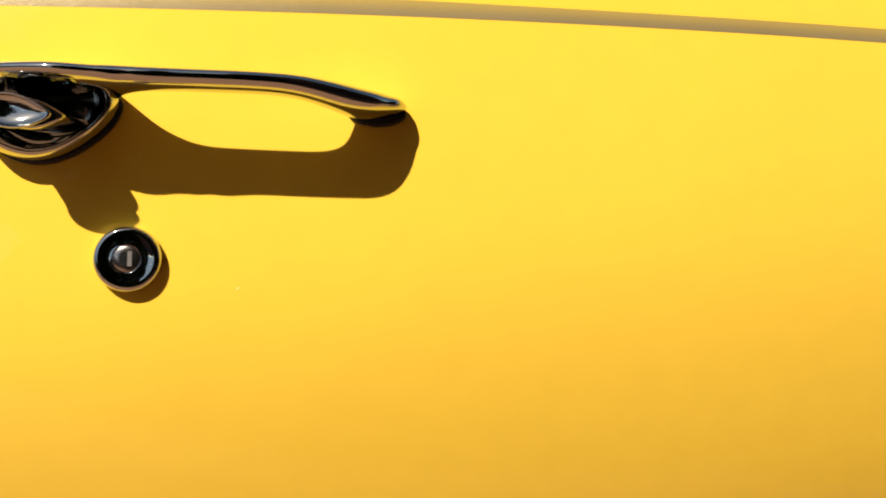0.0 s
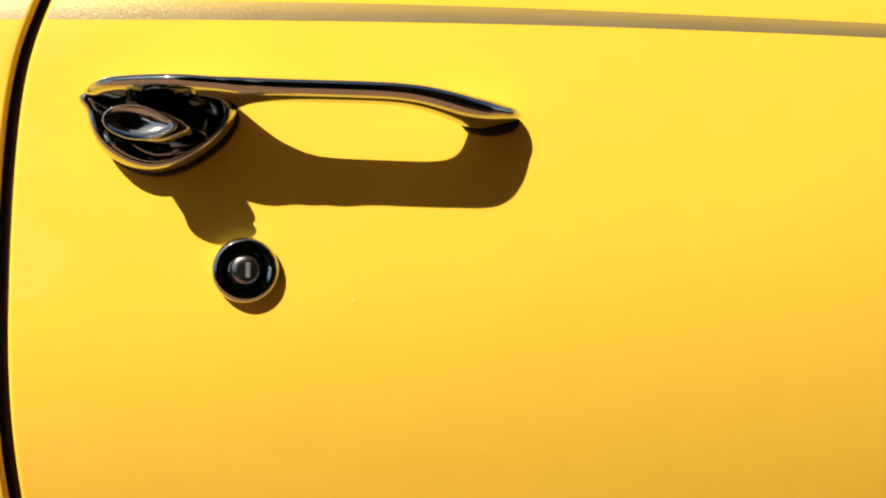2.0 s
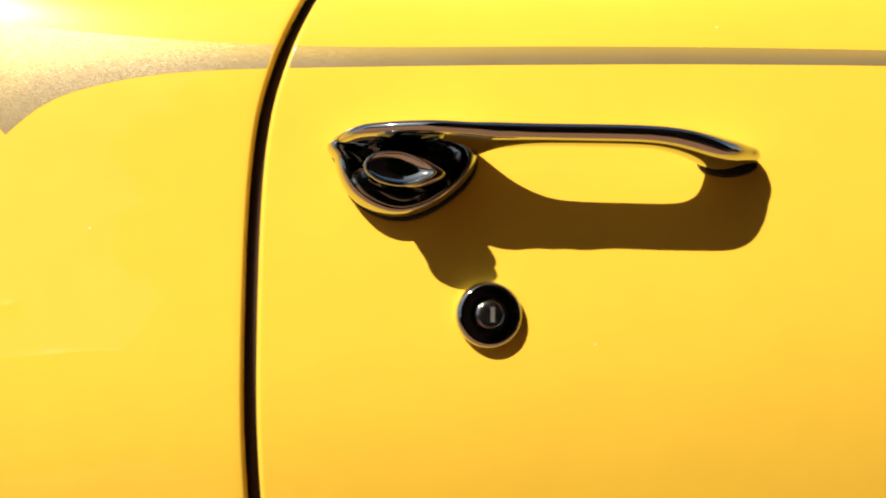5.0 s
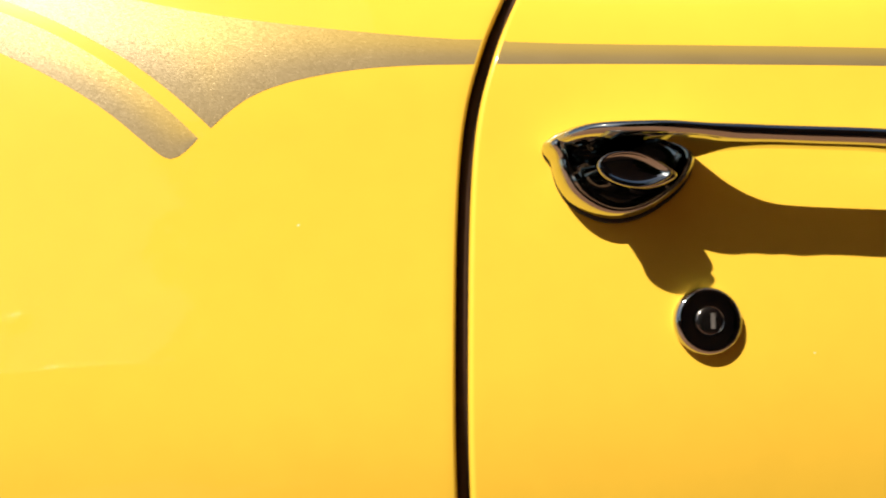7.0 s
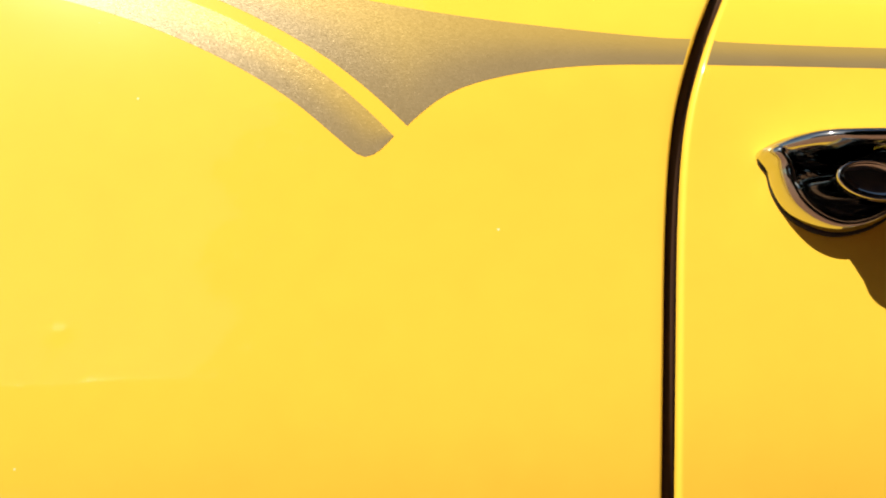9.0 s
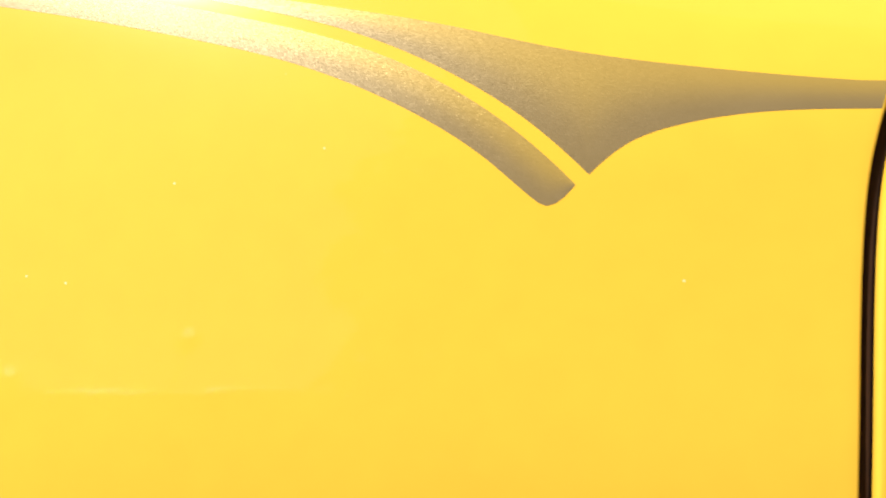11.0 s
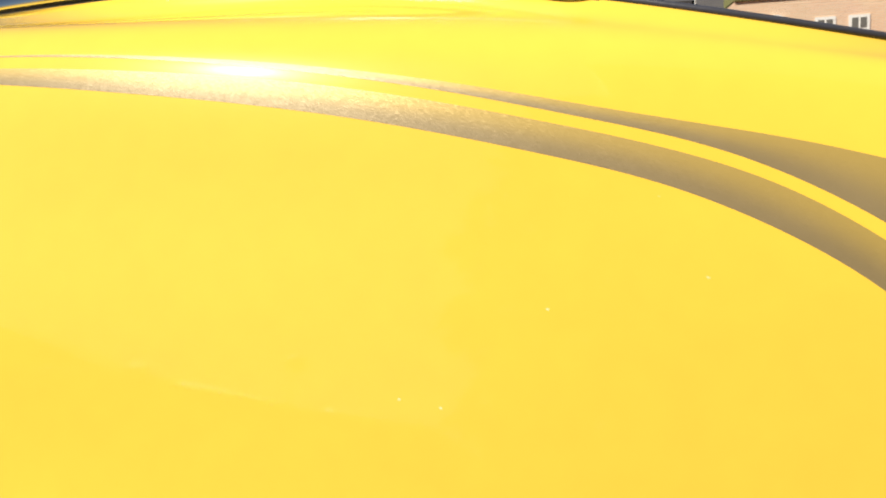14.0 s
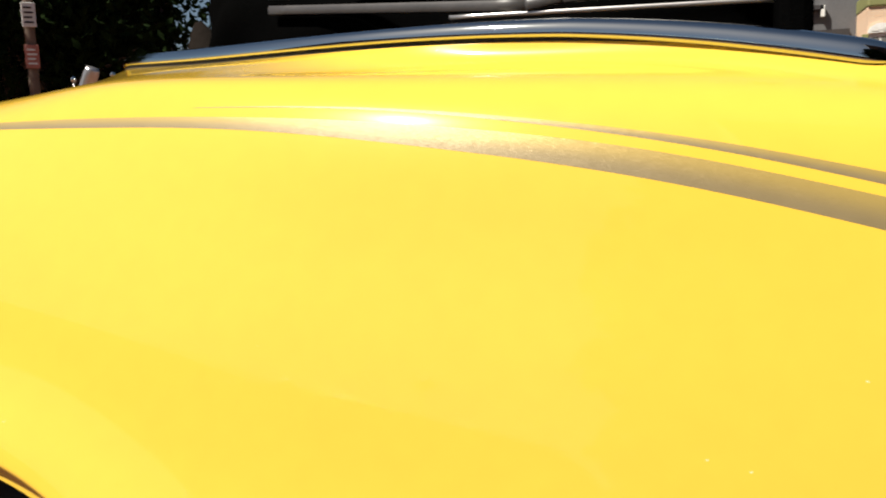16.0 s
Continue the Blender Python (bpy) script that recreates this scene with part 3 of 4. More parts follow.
# profile: leaning outer face, rounded crest, tucked underside
RAIL = [(-0.0090, -0.0040), (-0.0086, -0.0058), (-0.0065, -0.0074), (0.0, -0.0078), (0.006, -0.007), (0.009, -0.002), (0.008, 0.004), (0.004, 0.0074), (0.0, 0.0082), (-0.004, 0.0066), (-0.0068, 0.0034), (-0.0085, -0.0008)]
tube("rail_moulding", whole, RAIL, CHROME, car, "curved chrome moulding round the rear of the cockpit", scales=size)
low = whole.copy()
low[:, 2] -= np.r_[rail[:, 2], back[:, 2]] - np.r_[skin(RAIL_X, TOP)[:, 2], skin(RAIL_X, TOP)[::-1, 2]] - 0.0012
tube("rail_seal", low[1:-1], ring(0.0056, 0.0052, 12, shift=(0.0015, -0.0008)), RUBBER, car, "black rubber seal under the chrome moulding")

PIPE_X = np.linspace(-0.47, 0.86, 90)
pipe = skin(PIPE_X, np.full(90, TOP)) + (0, 0.004, 0.0024)
for sign in (1, -1):
    p = pipe.copy()
    p[:, 1] = p[:, 1] if sign > 0 else 2 * MIDDLE - p[:, 1]
    tube("door_top_piping", p, ring(0.0030, 0.0025, 14), VINYL, car, "dark grey vinyl piping along the door top")
    tube("door_top_seal", p - (0, -0.001, 0.0036), ring(0.0030, 0.0021, 10), RUBBER, car, "black door top seal")

# ---- folded soft top behind the rail ----
us = np.linspace(0, 1, 80)
mid_x = -0.462 - 0.738 * np.sin(us * math.pi / 2) ** 1.2
centre = np.stack([mid_x, 0.47 + 0.33 * us**1.3, 1.03 + 0.015 * np.sin(us * 3)], -1)
centre = np.concatenate([centre, (centre * (1, -1, 1) + (0, 2 * MIDDLE, 0))[::-1][1:]])
verts, k = [], 48
for i, c in enumerate(centre):
    d = centre[min(i + 1, len(centre) - 1)] - centre[max(i - 1, 0)]
    side = np.cross(d / np.linalg.norm(d), (0, 0, 1))
    s = min(1.0, 0.7 + min(i, len(centre) - 1 - i) / 12)
    for j in range(k):
        a = 2 * math.pi * j / k
        fold_r = 1 + 0.07 * math.sin(5 * a + 0.12 * i) + 0.05 * math.sin(9 * a - 0.21 * i) + 0.03 * math.sin(0.35 * i + 3 * a)
        verts.append(c + side * math.cos(a) * 0.085 * fold_r * s + np.array([0, 0, 1.0]) * math.sin(a) * 0.135 * fold_r * s)
soft_top = mesh_part("soft_top", verts, grid_faces(len(centre), k, wrap=True) + [tuple(range(k))[::-1], tuple((len(centre) - 1) * k + j for j in range(k))], CANVAS, car, "folded black canvas soft top")

# a slack gusset of faded cloth at the back of the fold
verts = []
for u in np.linspace(0, 1, 14):
    for j in range(24):
        a = 2 * math.pi * j / 24
        r = 0.060 * (1 - u) ** 0.8 * (1 + 0.08 * math.sin(3 * a)) + 0.006
        verts.append((-1.235 - 0.05 * u + r * math.cos(a), 0.70 + 0.03 * u + 0.6 * r * math.sin(a), 0.985 + 0.115 * u))
mesh_part("gusset", verts, grid_faces(14, 24, wrap=True) + [tuple(13 * 24 + j for j in range(24))], FADED, soft_top, "slack faded grey cloth gusset")


def bar(name, a, b, height, thick, mat, parent, label=""):
    a, b = np.array(a), np.array(b)
    h, t = height / 2, thick / 2
    prof = [(-t, -h * 0.8), (-t * 0.6, -h), (t * 0.6, -h), (t, -h * 0.8), (t, h * 0.8), (t * 0.6, h), (-t * 0.6, h), (-t, h * 0.8)]
    return tube(name, np.linspace(a, b, 12), prof, mat, parent, label)


for dz, high in ((0.0, 0.011), (0.015, 0.004)):
    for p, q in (((-1.055, 0.545, 1.074), (-0.690, 0.368, 1.026)), ((-0.690, 0.368, 1.026), (-0.655, 0.365, 1.0305)), ((-0.655, 0.365, 1.0305), (-0.45, 0.365, 1.031))):
        bar("top_bow", np.add(p, (0, 0, dz)), np.add(q, (0, 0, dz)), high, 0.006, IRON, soft_top, "grey steel bow of the folded top")
bar("top_bow", (-0.95, 0.475, 1.106), (-0.45, 0.37, 1.066), 0.009, 0.006, IRON, soft_top, "grey steel bow of the folded top")
bar("trim_strip", (-0.765, 0.372, 1.021), (-0.462, 0.358, 1.0125), 0.0044, 0.004, CHROME_WORN, soft_top, "thin bright trim strip")

bm = block(bmesh.new(), (-0.478, 0.300, 0.90), (-0.452, 0.36, 1.16), 0.008)
part("top_strap", bm, CANVAS, soft_top, "black canvas strap of the soft top")

# ---- inside and under the car ----
box("cockpit_floor", (-1.3, 0.20, 0.28), (0.85, 1.4, 0.31), DARK, car)
box("cockpit_bulkhead", (-1.25, 0.30, 0.31), (-1.22, 1.3, 0.86), DARK, car)
box("cockpit_bulkhead", (0.86, 0.22, 0.28), (0.90, 1.38, 0.84), DARK, car)
for sign in (1, -1):
    y0 = 0.07 if sign > 0 else 2 * MIDDLE - 0.07
    wheel = turned("wheel", [(120, -6), (200, -4), (215, 2), (205, 10), (180, 6), (100, 14), (60, 30), (30, 34), (5, 35)], np.array([ARCH[0], y0, 0.33]), np.array([1.0, 0, 0]), np.array([0, 0, 1.0]), np.array([0, -1.0 * sign, 0]), CHROME_WORN, car, "bright disc wheel")
    turned("tyre", [(210, -150), (300, -150), (325, -140), (330, -120), (330, -30), (325, -8), (300, 4), (240, 6), (212, 0), (208, -10)], np.array([ARCH[0], y0, 0.33]), np.array([1.0, 0, 0]), np.array([0, 0, 1.0]), np.array([0, -1.0 * sign, 0]), TYRE, wheel, "black tyre")
box("wheel_housing", (-1.5, 0.30, 0.2), (-0.66, 0.32, 0.82), DARK, car)


# ---- nose and tail that close the car ----
NOSE = [
    (0.905, [(0.14, 0.30), (0.06, 0.40), (0.02, 0.48), (0.004, 0.59), (0.012, 0.68), (0.028, 0.765), (0.042, 0.812), (0.075, 0.842), (0.16, 0.868), (0.42, 0.915), (0.80, 0.94)]),
    (1.45, [(0.13, 0.30), (0.05, 0.40), (0.02, 0.48), (0.0, 0.60), (0.012, 0.70), (0.04, 0.79), (0.09, 0.845), (0.17, 0.865), (0.30, 0.855), (0.50, 0.875), (0.80, 0.90)]),
    (2.05, [(0.16, 0.30), (0.09, 0.40), (0.06, 0.48), (0.05, 0.60), (0.06, 0.69), (0.09, 0.77), (0.14, 0.815), (0.22, 0.83), (0.34, 0.81), (0.52, 0.82), (0.80, 0.84)]),
    (2.50, [(0.34, 0.32), (0.28, 0.40), (0.25, 0.47), (0.24, 0.55), (0.25, 0.62), (0.28, 0.68), (0.33, 0.72), (0.40, 0.735), (0.50, 0.74), (0.62, 0.75), (0.80, 0.76)]),
]
nose_along = spline([n[0] for n in NOSE], np.array([n[1] for n in NOSE]).reshape(len(NOSE), -1))
nose_across = spline(range(11), np.eye(11))


def nose_skin(x, w):
    yz = nose_across(np.asarray(w, float)) @ nose_along(np.array(x)).reshape(11, 2)
    return np.column_stack([np.full(len(yz), x), np.minimum(yz[:, 0], MIDDLE), yz[:, 1]])


WHEEL_X = 1.78
wings, hood = [], []
for x in np.linspace(0.905, 2.5, 80):
    w0 = 0.0
    if abs(x - WHEEL_X) < ARCH[2]:
        side = nose_skin(x, np.linspace(0, 6, 61))[:, 2]
        w0 = float(np.interp(ARCH[1] + math.sqrt(ARCH[2] ** 2 - (x - WHEEL_X) ** 2), side, np.linspace(0, 6, 61)))
    wings.append(nose_skin(x, w0 + (8.6 - w0) * np.linspace(0, 1, 50)))
    hood.append(nose_skin(x, np.linspace(8.62, 10, 16)))
wings, hood = np.array(wings), np.array(hood)
flipped = np.array([1, -1, 1])
sheet("front_wing", wings, YELLOW, car, "yellow front wing", flip=True)
sheet("front_wing", wings * flipped + (0, 2 * MIDDLE, 0), YELLOW, car, "yellow front wing")
sheet("bonnet", np.concatenate([hood, (hood * flipped + (0, 2 * MIDDLE, 0))[:, ::-1][:, 1:]], 1), YELLOW, car, "yellow bonnet", flip=True)


def close_end(name, edge, bulge, flip):
    """A bowed panel between an end profile and its mirror image."""
    t = np.linspace(-1, 1, 31)[:, None, None]
    half = MIDDLE - edge[None, :, 1]
    out = np.stack(np.broadcast_arrays(edge[None, :, 0] + bulge * (1 - t[..., 0] ** 2) * half / 0.6, MIDDLE + t[..., 0] * half, edge[None, :, 2]), -1)
    return sheet(name, out, YELLOW, car, "yellow closing panel", flip=flip)


close_end("nose_panel", nose_skin(2.5, np.linspace(0, 10, 40)), 0.12, True)
close_end("tail_panel", skin(np.full(60, -2.08), np.linspace(0, 9, 60)), -0.14, False)
for ob in [o for o in car.children if o.name.startswith("wheel") and not o.name.startswith("wheel_h")]:
    for src in [ob] + list(ob.children):
        twin = new(src.name.split(".")[0], src.data)
        twin.location = (WHEEL_X - ARCH[0], 0, 0) if src is ob else (0, 0, 0)
        twin.parent = car if src is ob else front
        twin["label"] = src["label"]
        if src is ob:
            front = twin

# ---- ground ----
bm = bmesh.new()
bmesh.ops.create_grid(bm, x_segments=2, y_segments=2, size=400)
ground = tagged(part("ground", bm, ASPHALT), "sunlit red-brown paved street", "ground", kind="structure")


# ---- houses across the street ----
def window(parent, x, z, w, h, arch, y, shutters):
    """A sash window with its top at z; arch: a white fanlight hood over it."""
    win = box("window", (x - w / 2, y - 0.02, z - h), (x + w / 2, y + 0.10, z), WHITE, parent, "white sash window")
    n = 2
    for i in range(n):
        for k in range(3):
            x0, x1 = x - w / 2 + 0.05 + (w - 0.1) * i / n, x - w / 2 + 0.05 + (w - 0.1) * (i + 1) / n
            z1, z0 = z - 0.05 - (h - 0.1) * k / 3, z - 0.05 - (h - 0.1) * (k + 1) / 3
            box("pane", (x0 + 0.025, y - 0.026, z0 + 0.025), (x1 - 0.025, y - 0.010, z1 - 0.025), PANE if (i + k) % 2 or k == 0 else WHITE, win)
    box("sill", (x - w / 2 - 0.06, y - 0.10, z - h - 0.07), (x + w / 2 + 0.06, y + 0.02, z - h), WHITE, win)
    if arch:
        r = w / 2 + 0.03
        bm = bmesh.new()
        ring_v = []
        for yy in (y - 0.09, y + 0.03):
            ring_v.append([bm.verts.new((x + r * math.cos(a), yy, z + 0.02 + r * 0.85 * math.sin(a))) for a in np.linspace(0, math.pi, 17)])
        for i in range(16):
            bm.faces.new((ring_v[0][i], ring_v[0][i + 1], ring_v[1][i + 1], ring_v[1][i]))
        bm.faces.new(ring_v[0])
        bm.faces.new(ring_v[1])
        bm.faces.new((ring_v[0][0], ring_v[1][0], ring_v[1][-1], ring_v[0][-1]))
        part("fan_hood", bm, WHITE, win, "white half-round hood")
        for a in np.linspace(0.35, math.pi - 0.35, 5):
            q = np.array([x + 0.06 * math.cos(a), y - 0.10, z + 0.05 + 0.05 * math.sin(a)])
            e = np.array([x + (r - 0.06) * math.cos(a), y - 0.10, z + 0.02 + (r - 0.07) * 0.85 * math.sin(a)])
            bar("hood_rib", q, e, 0.012, 0.014, WHITE, win)
    if shutters:
        for s in (-1, 1):
            xc = x + s * (w / 2 + 0.09)
            box("shutter", (xc - 0.075, y - 0.06, z - h), (xc + 0.075, y + 0.01, z), OLIVE, win, "olive green shutter", 0.01)


FACE_Y = 23.5
brick_house = new("brick_house")
tagged(brick_house, "tan brick house with white windows and olive shutters", "house")
box("wall", (3.31, FACE_Y, 0), (14.0, FACE_Y + 8, 4.02), BRICK, brick_house, "tan brick wall")
box("cornice", (3.29, FACE_Y - 0.06, 4.02), (14.1, FACE_Y + 8, 4.4), OLIVE, brick_house, "olive painted eaves board", 0.04)
for x, z, arch in ((3.61, 3.33, True), (4.36, 3.33, True), (5.62, 3.46, False), (6.46, 3.46, False), (8.6, 3.46, False), (9.9, 3.46, False)):
    window(brick_house, x, z, 0.52, 1.05, arch, FACE_Y - 0.01, arch)
    window(brick_house, x, 1.7, 0.6, 1.1, False, FACE_Y - 0.01, False)

grey_house = new("grey_house")
tagged(grey_house, "dark grey sided house with dark trim", "house")
box("wall", (-6.0, 25.2, 0), (3.6, 32, 6.5), GREYWALL, grey_house, "grey wall")
box("trim_board", (1.55, 25.0, 3.52), (3.12, 25.2, 3.68), DARKTRIM, grey_house)
box("trim_board", (2.95, 24.95, 2.9), (3.12, 25.2, 3.52), DARKTRIM, grey_house)
box("trim_board", (1.55, 25.0, 4.25), (2.45, 25.2, 4.36), DARKTRIM, grey_house)
box("trim_board", (2.38, 25.0, 4.05), (2.48, 25.2, 4.36), WHITE, grey_house)
box("window", (2.15, 25.1, 2.75), (2.65, 25.25, 3.3), PANE, grey_house, "small dark window")

board = new("sign_board")
tagged(board, "cream sign board with a red bottle shape", "sign")
box("panel", (0.55, 25.0, 3.4), (1.40, 25.12, 5.2), CREAM, board)
bm = bmesh.new()
prof = [(0.10, -0.5), (0.11, 0.0), (0.10, 0.12), (0.045, 0.22), (0.04, 0.42), (0.0, 0.44)]
rows_v = [[bm.verts.new((0.98 + r * math.cos(a), 24.97 + 0.3 * r * math.sin(a), 4.35 + z)) for a in np.linspace(0, 2 * math.pi, 12, endpoint=False)] for r, z in prof[:-1]]
for a, b in zip(rows_v, rows_v[1:]):
    for i in range(12):
        bm.faces.new((a[i], a[(i + 1) % 12], b[(i + 1) % 12], b[i]))
part("bottle_shape", bm, RED, board, "red bottle-shaped emblem", smooth=True)

# ---- street sign post ----
post = new("sign_post")
tagged(post, "weathered post with two small street signs", "sign post")
px, py = -9.55, 8.95
tube("post", np.linspace((px, py, 0), (px, py, 3.6), 12), ring(0.07, 0.07, 12), POLE, post, up=(0, 1, 0))
face = Matrix.Translation((px, py, 0)) @ pose(0, 0, 0, 0, 0, 46)
for name, z0, z1, mat, label in (("sign", 2.66, 2.99, WHITE, "white street sign"), ("sign", 2.10, 2.42, SIGNRED, "faded red street sign")):
    s = part(name, block(bmesh.new(), (-0.09, -0.10, z0), (0.09, -0.075, z1), 0.008), mat, post, label)
    s.matrix_basis = face
    for i in range(4):
        zz = z0 + 0.05 + i * (z1 - z0 - 0.1) / 3.5
        line_bar = box("lettering_bar", (-0.06, -0.106, zz), (0.06 - 0.02 * (i % 2), -0.10, zz + 0.025), DARKTRIM if mat is WHITE else WHITE, s)


# ---- parked chrome pillar beside the far trees ----
tx, ty = -6.42, 6.41
mirror_pod = new("chrome_mirror")
tagged(mirror_pod, "round chrome mirror pod on the stalk of a parked vehicle", "mirror")
d = np.array([0.50, 0.0, 1.0]) / 1.118
p0 = np.array([tx - 0.10, ty, 1.42])
tube("pod", np.array([p0 + d * s for s in np.linspace(0, 0.36, 16)]), ring(0.075, 0.075, 24), CHROME_WORN, mirror_pod, scales=[0.96] + [1] * 12 + [0.97, 0.93, 0.85], up=(0, 1, 0))
tube("stalk", np.array([p0 + d * s for s in np.linspace(-1.45, 0.02, 8)]), ring(0.035, 0.035, 10), CHROME_WORN, mirror_pod, up=(0, 1, 0))
for dx, dz in ((-0.07, 0.22), (0.41, 0.24)):
    k = np.linspace(0, math.pi, 9)
    centre_k = p0 + (dx, -0.02, dz)
    tube("knob", np.array([centre_k + (0, 0, -0.03 * math.cos(a)) for a in k]), ring(0.03, 0.03, 14), CHROME, mirror_pod, scales=[max(0.1, math.sin(a)) for a in k], up=(0, 1, 0))
    tube("knob_stem", np.array([p0 + (dx, -0.02, z) for z in np.linspace(-1.42, dz - 0.02, 6)]), ring(0.008, 0.008, 8), CHROME_WORN, mirror_pod, up=(0, 1, 0))


# ---- trees ----
def tree(x, y, height, spread, leaves, seed):
    rng = np.random.RandomState(seed)
    t = new("tree")
    tagged(t, "leafy street tree with deep shade put into its leaf colour", "tree", "street trees")
    t.location = (x, y, 0)
    trunk = np.array([(0.12 * math.sin(z), 0.1 * math.cos(1.3 * z) - 0.1, z) for z in np.linspace(0, height * 0.75, 14)])
    tr = tube("trunk", trunk, ring(0.17, 0.17, 12), BARK, t, scales=np.linspace(1.2, 0.3, 14), up=(0, 1, 0))
    tips = []
    for i in range(14):
        a, z = i * 2.4, height * (0.25 + 0.5 * i / 14)
        r = spread * (0.65 + 0.3 * rng.rand())
        q = np.array([(r * u * math.cos(a), r * u * math.sin(a), z + height * 0.16 * u + 0.1 * math.sin(5 * u)) for u in np.linspace(0, 1, 8)])
        tube("limb", q, ring(0.06, 0.06, 7), BARK, t, scales=np.linspace(1, 0.2, 8))
        tips += [q[4], q[5], q[6], q[7]]
    tips += [np.array([0, 0, height * 0.85]), np.array([0.3, 0.2, height * 0.95])]
    n = leaves
    c = np.array(tips)[rng.randint(len(tips), size=n)]
    c = c + rng.normal(size=(n, 3)) * (spread * 0.22, spread * 0.22, spread * 0.20)
    d1 = rng.normal(size=(n, 3))
    d1 /= np.linalg.norm(d1, axis=1, keepdims=True)
    d2 = np.cross(d1, rng.normal(size=(n, 3)))
    d2 /= np.linalg.norm(d2, axis=1, keepdims=True)
    s = (0.06 + 0.07 * rng.rand(n))[:, None]
    v = np.stack([c - d1 * s, c + d2 * s * 0.45, c + d1 * s, c - d2 * s * 0.45], 1).reshape(-1, 3)
    f = np.arange(4 * n).reshape(-1, 4)
    mesh_part("crown", v, f, SHADE_LEAF, t, "dense green leaves coloured near black for shade", smooth=False)
    return t


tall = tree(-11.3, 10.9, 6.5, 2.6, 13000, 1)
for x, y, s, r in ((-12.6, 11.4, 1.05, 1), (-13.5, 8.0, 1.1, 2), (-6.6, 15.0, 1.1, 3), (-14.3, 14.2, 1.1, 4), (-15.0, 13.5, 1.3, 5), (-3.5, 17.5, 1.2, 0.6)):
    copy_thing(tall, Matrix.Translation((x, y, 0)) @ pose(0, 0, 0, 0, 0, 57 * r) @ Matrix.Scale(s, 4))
dark_house = new("dark_house")
tagged(dark_house, "house in shade-dark brick behind the trees", "house")
box("wall", (-40, 16.0, 0), (-13.3, 17.5, 9), SHADE_BRICK, dark_house, "dark brick wall")
box("roof", (-40.5, 15.6, 9), (-13.1, 17.9, 9.4), DARKTRIM, dark_house, "dark roof edge")

# ---- unseen building added behind the camera: blocks sky, darkens reflections and shadows ----
shade_house = new("street_building")
tagged(shade_house, "unseen dark building added to block sky light", "building")
box("wall", (-0.35, -12, 0), (16, -2.6, 9.0), SHADE_BRICK, shade_house, "dark wall of the added sky blocker")
box("wing", (4.0, -2.6, 0), (4.5, -0.4, 4.6), SHADE_BRICK, shade_house, "dark side wing of the added sky blocker")

# ---- unseen shrub added beside the building, for a dark reflection in chrome and paint ----
rng = np.random.RandomState(11)
shrub = new("evergreen_shrub")
tagged(shrub, "tall unseen shrub added for a dark reflection", "shrub")
tube("trunk", np.linspace((-0.37, -2.15, 0), (-0.35, -2.15, 3.2), 10), ring(0.05, 0.05, 10), BARK, shrub, scales=np.linspace(1.2, 0.2, 10), up=(0, 1, 0))
n = 16000
z = 3.5 * rng.rand(n) ** 0.9
r = (0.30 + 0.32 * np.sin(np.clip(z / 3.4, 0, 1) * math.pi * 0.9 + 0.25)) * (1 + 0.22 * np.sin(9 * z) * np.sin(5 * z + 1)) * rng.rand(n) ** 0.4
a = rng.rand(n) * 2 * math.pi
c = np.column_stack([-0.37 + r * np.cos(a), -2.15 + 0.6 * r * np.sin(a), z + 0.1])
d1 = rng.normal(size=(n, 3))
d1 /= np.linalg.norm(d1, axis=1, keepdims=True)
d2 = np.cross(d1, rng.normal(size=(n, 3)))
d2 /= np.linalg.norm(d2, axis=1, keepdims=True)
k = (0.03 + 0.04 * rng.rand(n))[:, None]
mesh_part("leaves", np.stack([c - d1 * k, c + d2 * k * 0.4, c + d1 * k, c - d2 * k * 0.4], 1).reshape(-1, 3), np.arange(4 * n).reshape(-1, 4), SHADE_LEAF, shrub, "dense near-black leaves of the added shrub", smooth=False)

# ---- unseen gabled house added across the open side, to shape the paint's reflections ----
gable_house = new("gabled_house")
tagged(gable_house, "unseen dark gabled house added to shape reflections", "house")
bm = bmesh.new()
gable = [[bm.verts.new((x, y, z)) for x, z in ((-24.5, 0), (-7.2, 0), (-7.2, 3.0), (-15.8, 7.3), (-24.5, 3.0))] for y in (-9.5, -16.0)]
bm.faces.new(gable[0])
bm.faces.new(gable[1][::-1])
for i in range(5):
    bm.faces.new((gable[0][i], gable[1][i], gable[1][(i + 1) % 5], gable[0][(i + 1) % 5]))
part("wall", bm, SHADE_BRICK, gable_house, "dark brick gable wall")
for x0, x1, z0, z1 in ((-6.9, -15.8, 2.9, 7.4), (-24.8, -15.8, 2.9, 7.4)):
    tube("barge_board", np.linspace((x0, -9.62, z0), (x1, -9.62, z1), 6), [(-0.1, -0.14), (0.1, -0.14), (0.1, 0.1), (-0.1, 0.1)], DARKTRIM, gable_house, "dark barge board")

# ---- unseen van added across the pavement, for reflections in the car's paint ----
VAN = material("maroon_van_paint", (0.05, 0.012, 0.012), 0.35, 0, 0.8, 0.05, vary=0.1, scale=3)
SATIN = material("satin_metal", (0.8, 0.8, 0.78), 0.32, 1.0, vary=0.05, scale=20)
van = new("parked_van")
tagged(van, "unseen dark maroon van added to carry strips and balls for glints", "van")
PROFILE = [(-5.4, 0.42), (-5.4, 1.55), (-5.2, 1.98), (-4.9, 2.14), (-4.0, 2.09), (-3.7, 2.02), (-1.55, 1.61), (-1.3, 1.44), (-1.2, 0.95), (-1.2, 0.42)]
bm = bmesh.new()
sides = [[bm.verts.new((x, y, z)) for x, z in PROFILE] for y in (-4.45, -6.15)]
bm.faces.new(sides[0])
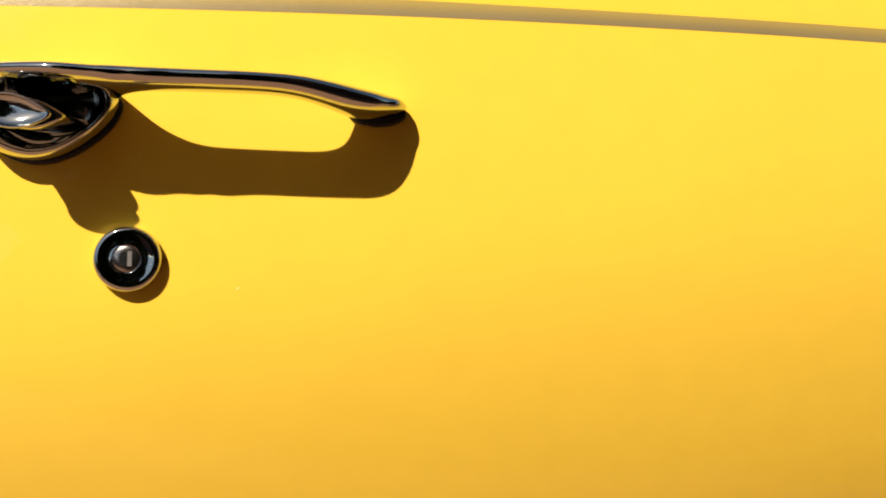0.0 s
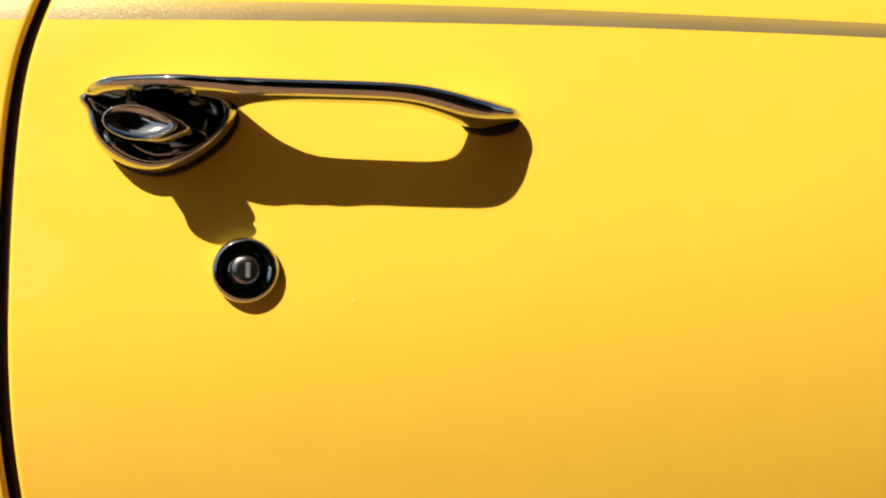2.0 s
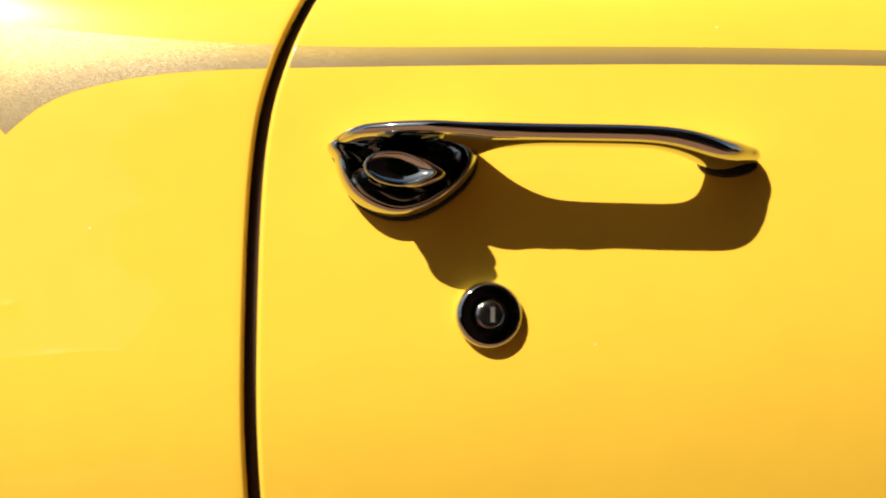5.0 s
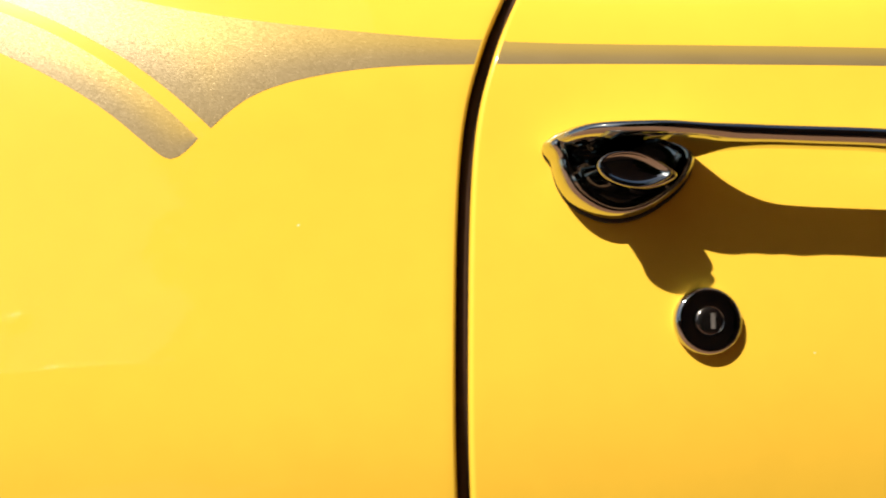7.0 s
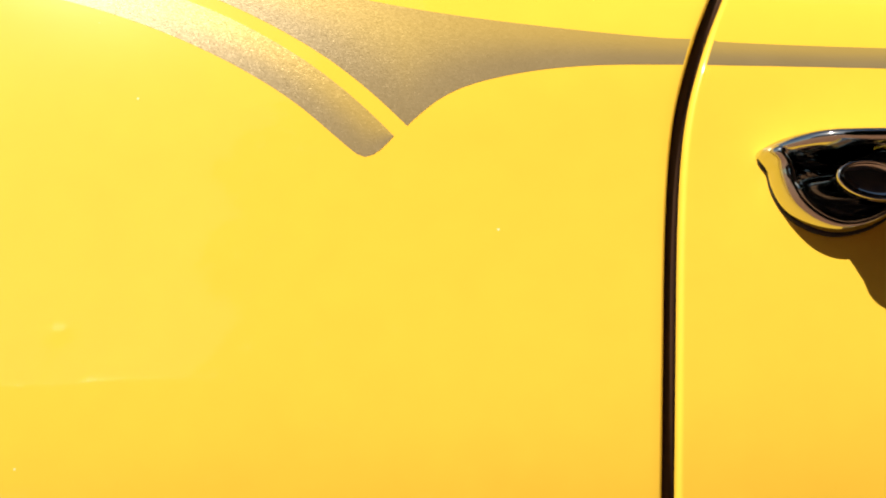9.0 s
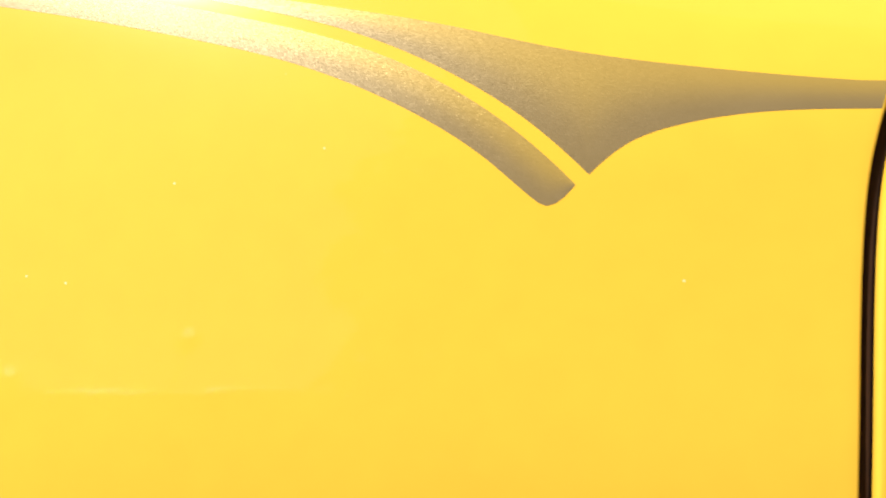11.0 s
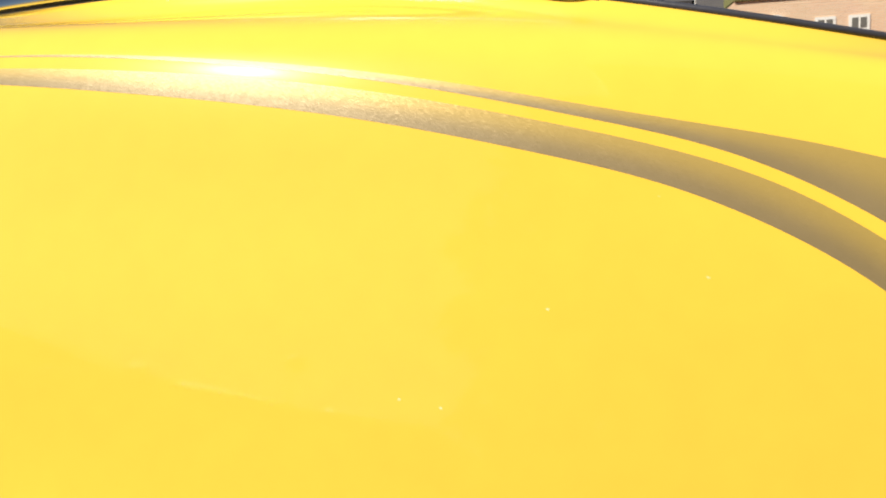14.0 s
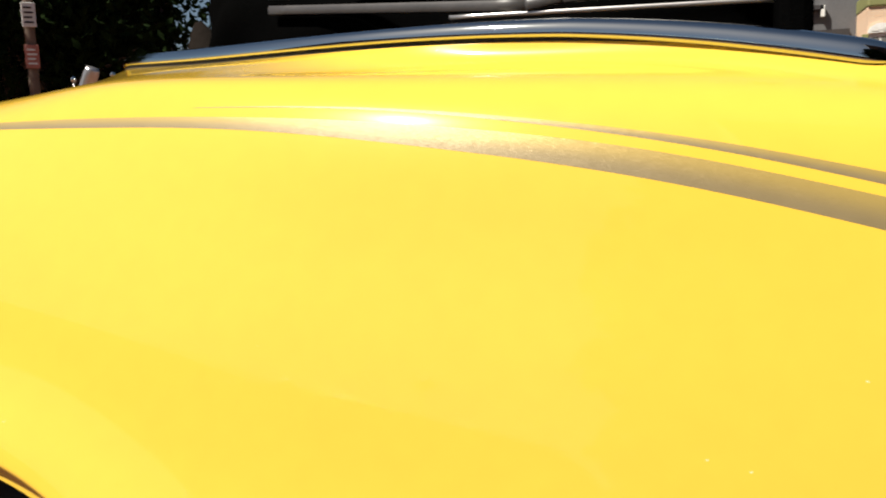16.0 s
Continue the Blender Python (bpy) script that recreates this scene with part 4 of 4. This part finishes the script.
bm.faces.new(sides[1][::-1])
for i in range(len(PROFILE)):
    k = (i + 1) % len(PROFILE)
    bm.faces.new((sides[0][i], sides[1][i], sides[1][k], sides[0][k]))
bmesh.ops.bevel(bm, geom=list(bm.edges), offset=0.06, segments=3, affect="EDGES", profile=0.5)
part("body", bm, VAN, van, "dark maroon body", smooth=True)
for x0, x1, z0, z1 in ((-5.1, -4.2, 1.35, 1.85), (-4.1, -3.3, 1.35, 1.72)):
    pane = box("side_window", (x0, -4.46, z0), (x1, -4.435, z1), PANE, van, "dark side window", 0.01)
    box("window_rubber", (x0 - 0.03, -4.452, z0 - 0.03), (x1 + 0.03, -4.44, z0), RUBBER, pane)
# satin strips added to throw the light streaks onto the yellow coat
for x0, x1, z0, z1, r in ((-3.85, -2.55, 1.98, 1.775, 0.009), (-2.30, -1.62, 1.715, 1.59, 0.036)):
    # each run starts nearly level and dips towards the nose
    run = np.array([(x0 + (x1 - x0) * u, -4.44, z0 + (z1 - z0) * u ** 1.3) for u in np.linspace(0, 1, 18)])
    tube("waist_moulding", run, ring(r, r, 14), SATIN, van, "added metal strip for a streak reflected in the paint")
# metal balls added where the coat should mirror a point of sun
for p, stem in (((-3.85, -4.42, 2.04), 0.10), ((-2.92, -5.2, 2.40), 0.6)):
    k = np.linspace(0, math.pi, 13)
    pod = tube("mirror_pod", np.array([np.add(p, (0, 0, -0.1 * math.cos(a))) for a in k]), ring(0.1, 0.1, 18), SATIN, van, "added round metal ball for a glint in the paint", scales=[max(0.05, math.sin(a)) for a in k], up=(0, 1, 0))
    tube("mirror_stem", np.linspace(np.add(p, (0, 0, -stem)), np.add(p, (0, 0, -0.02)), 5), ring(0.007, 0.007, 8), IRON, pod, up=(0, 1, 0))
for x in (-4.55, -2.05):
    for y, side in ((-4.46, 1.0), (-6.14, -1.0)):
        w = turned("wheel", [(100, -6), (180, -4), (195, 4), (180, 8), (90, 12), (40, 22), (5, 24)], np.array([x, y, 0.32]), np.array([1.0, 0, 0]), np.array([0, 0, 1.0]), np.array([0, side, 0]), CHROME_WORN, van, "steel wheel", n=40)
        turned("tyre", [(190, -160), (290, -160), (315, -145), (320, -120), (320, -30), (314, -8), (290, 4), (215, 6), (190, 0)], np.array([x, y, 0.32]), np.array([1.0, 0, 0]), np.array([0, 0, 1.0]), np.array([0, side, 0]), TYRE, w, "black tyre", n=40)
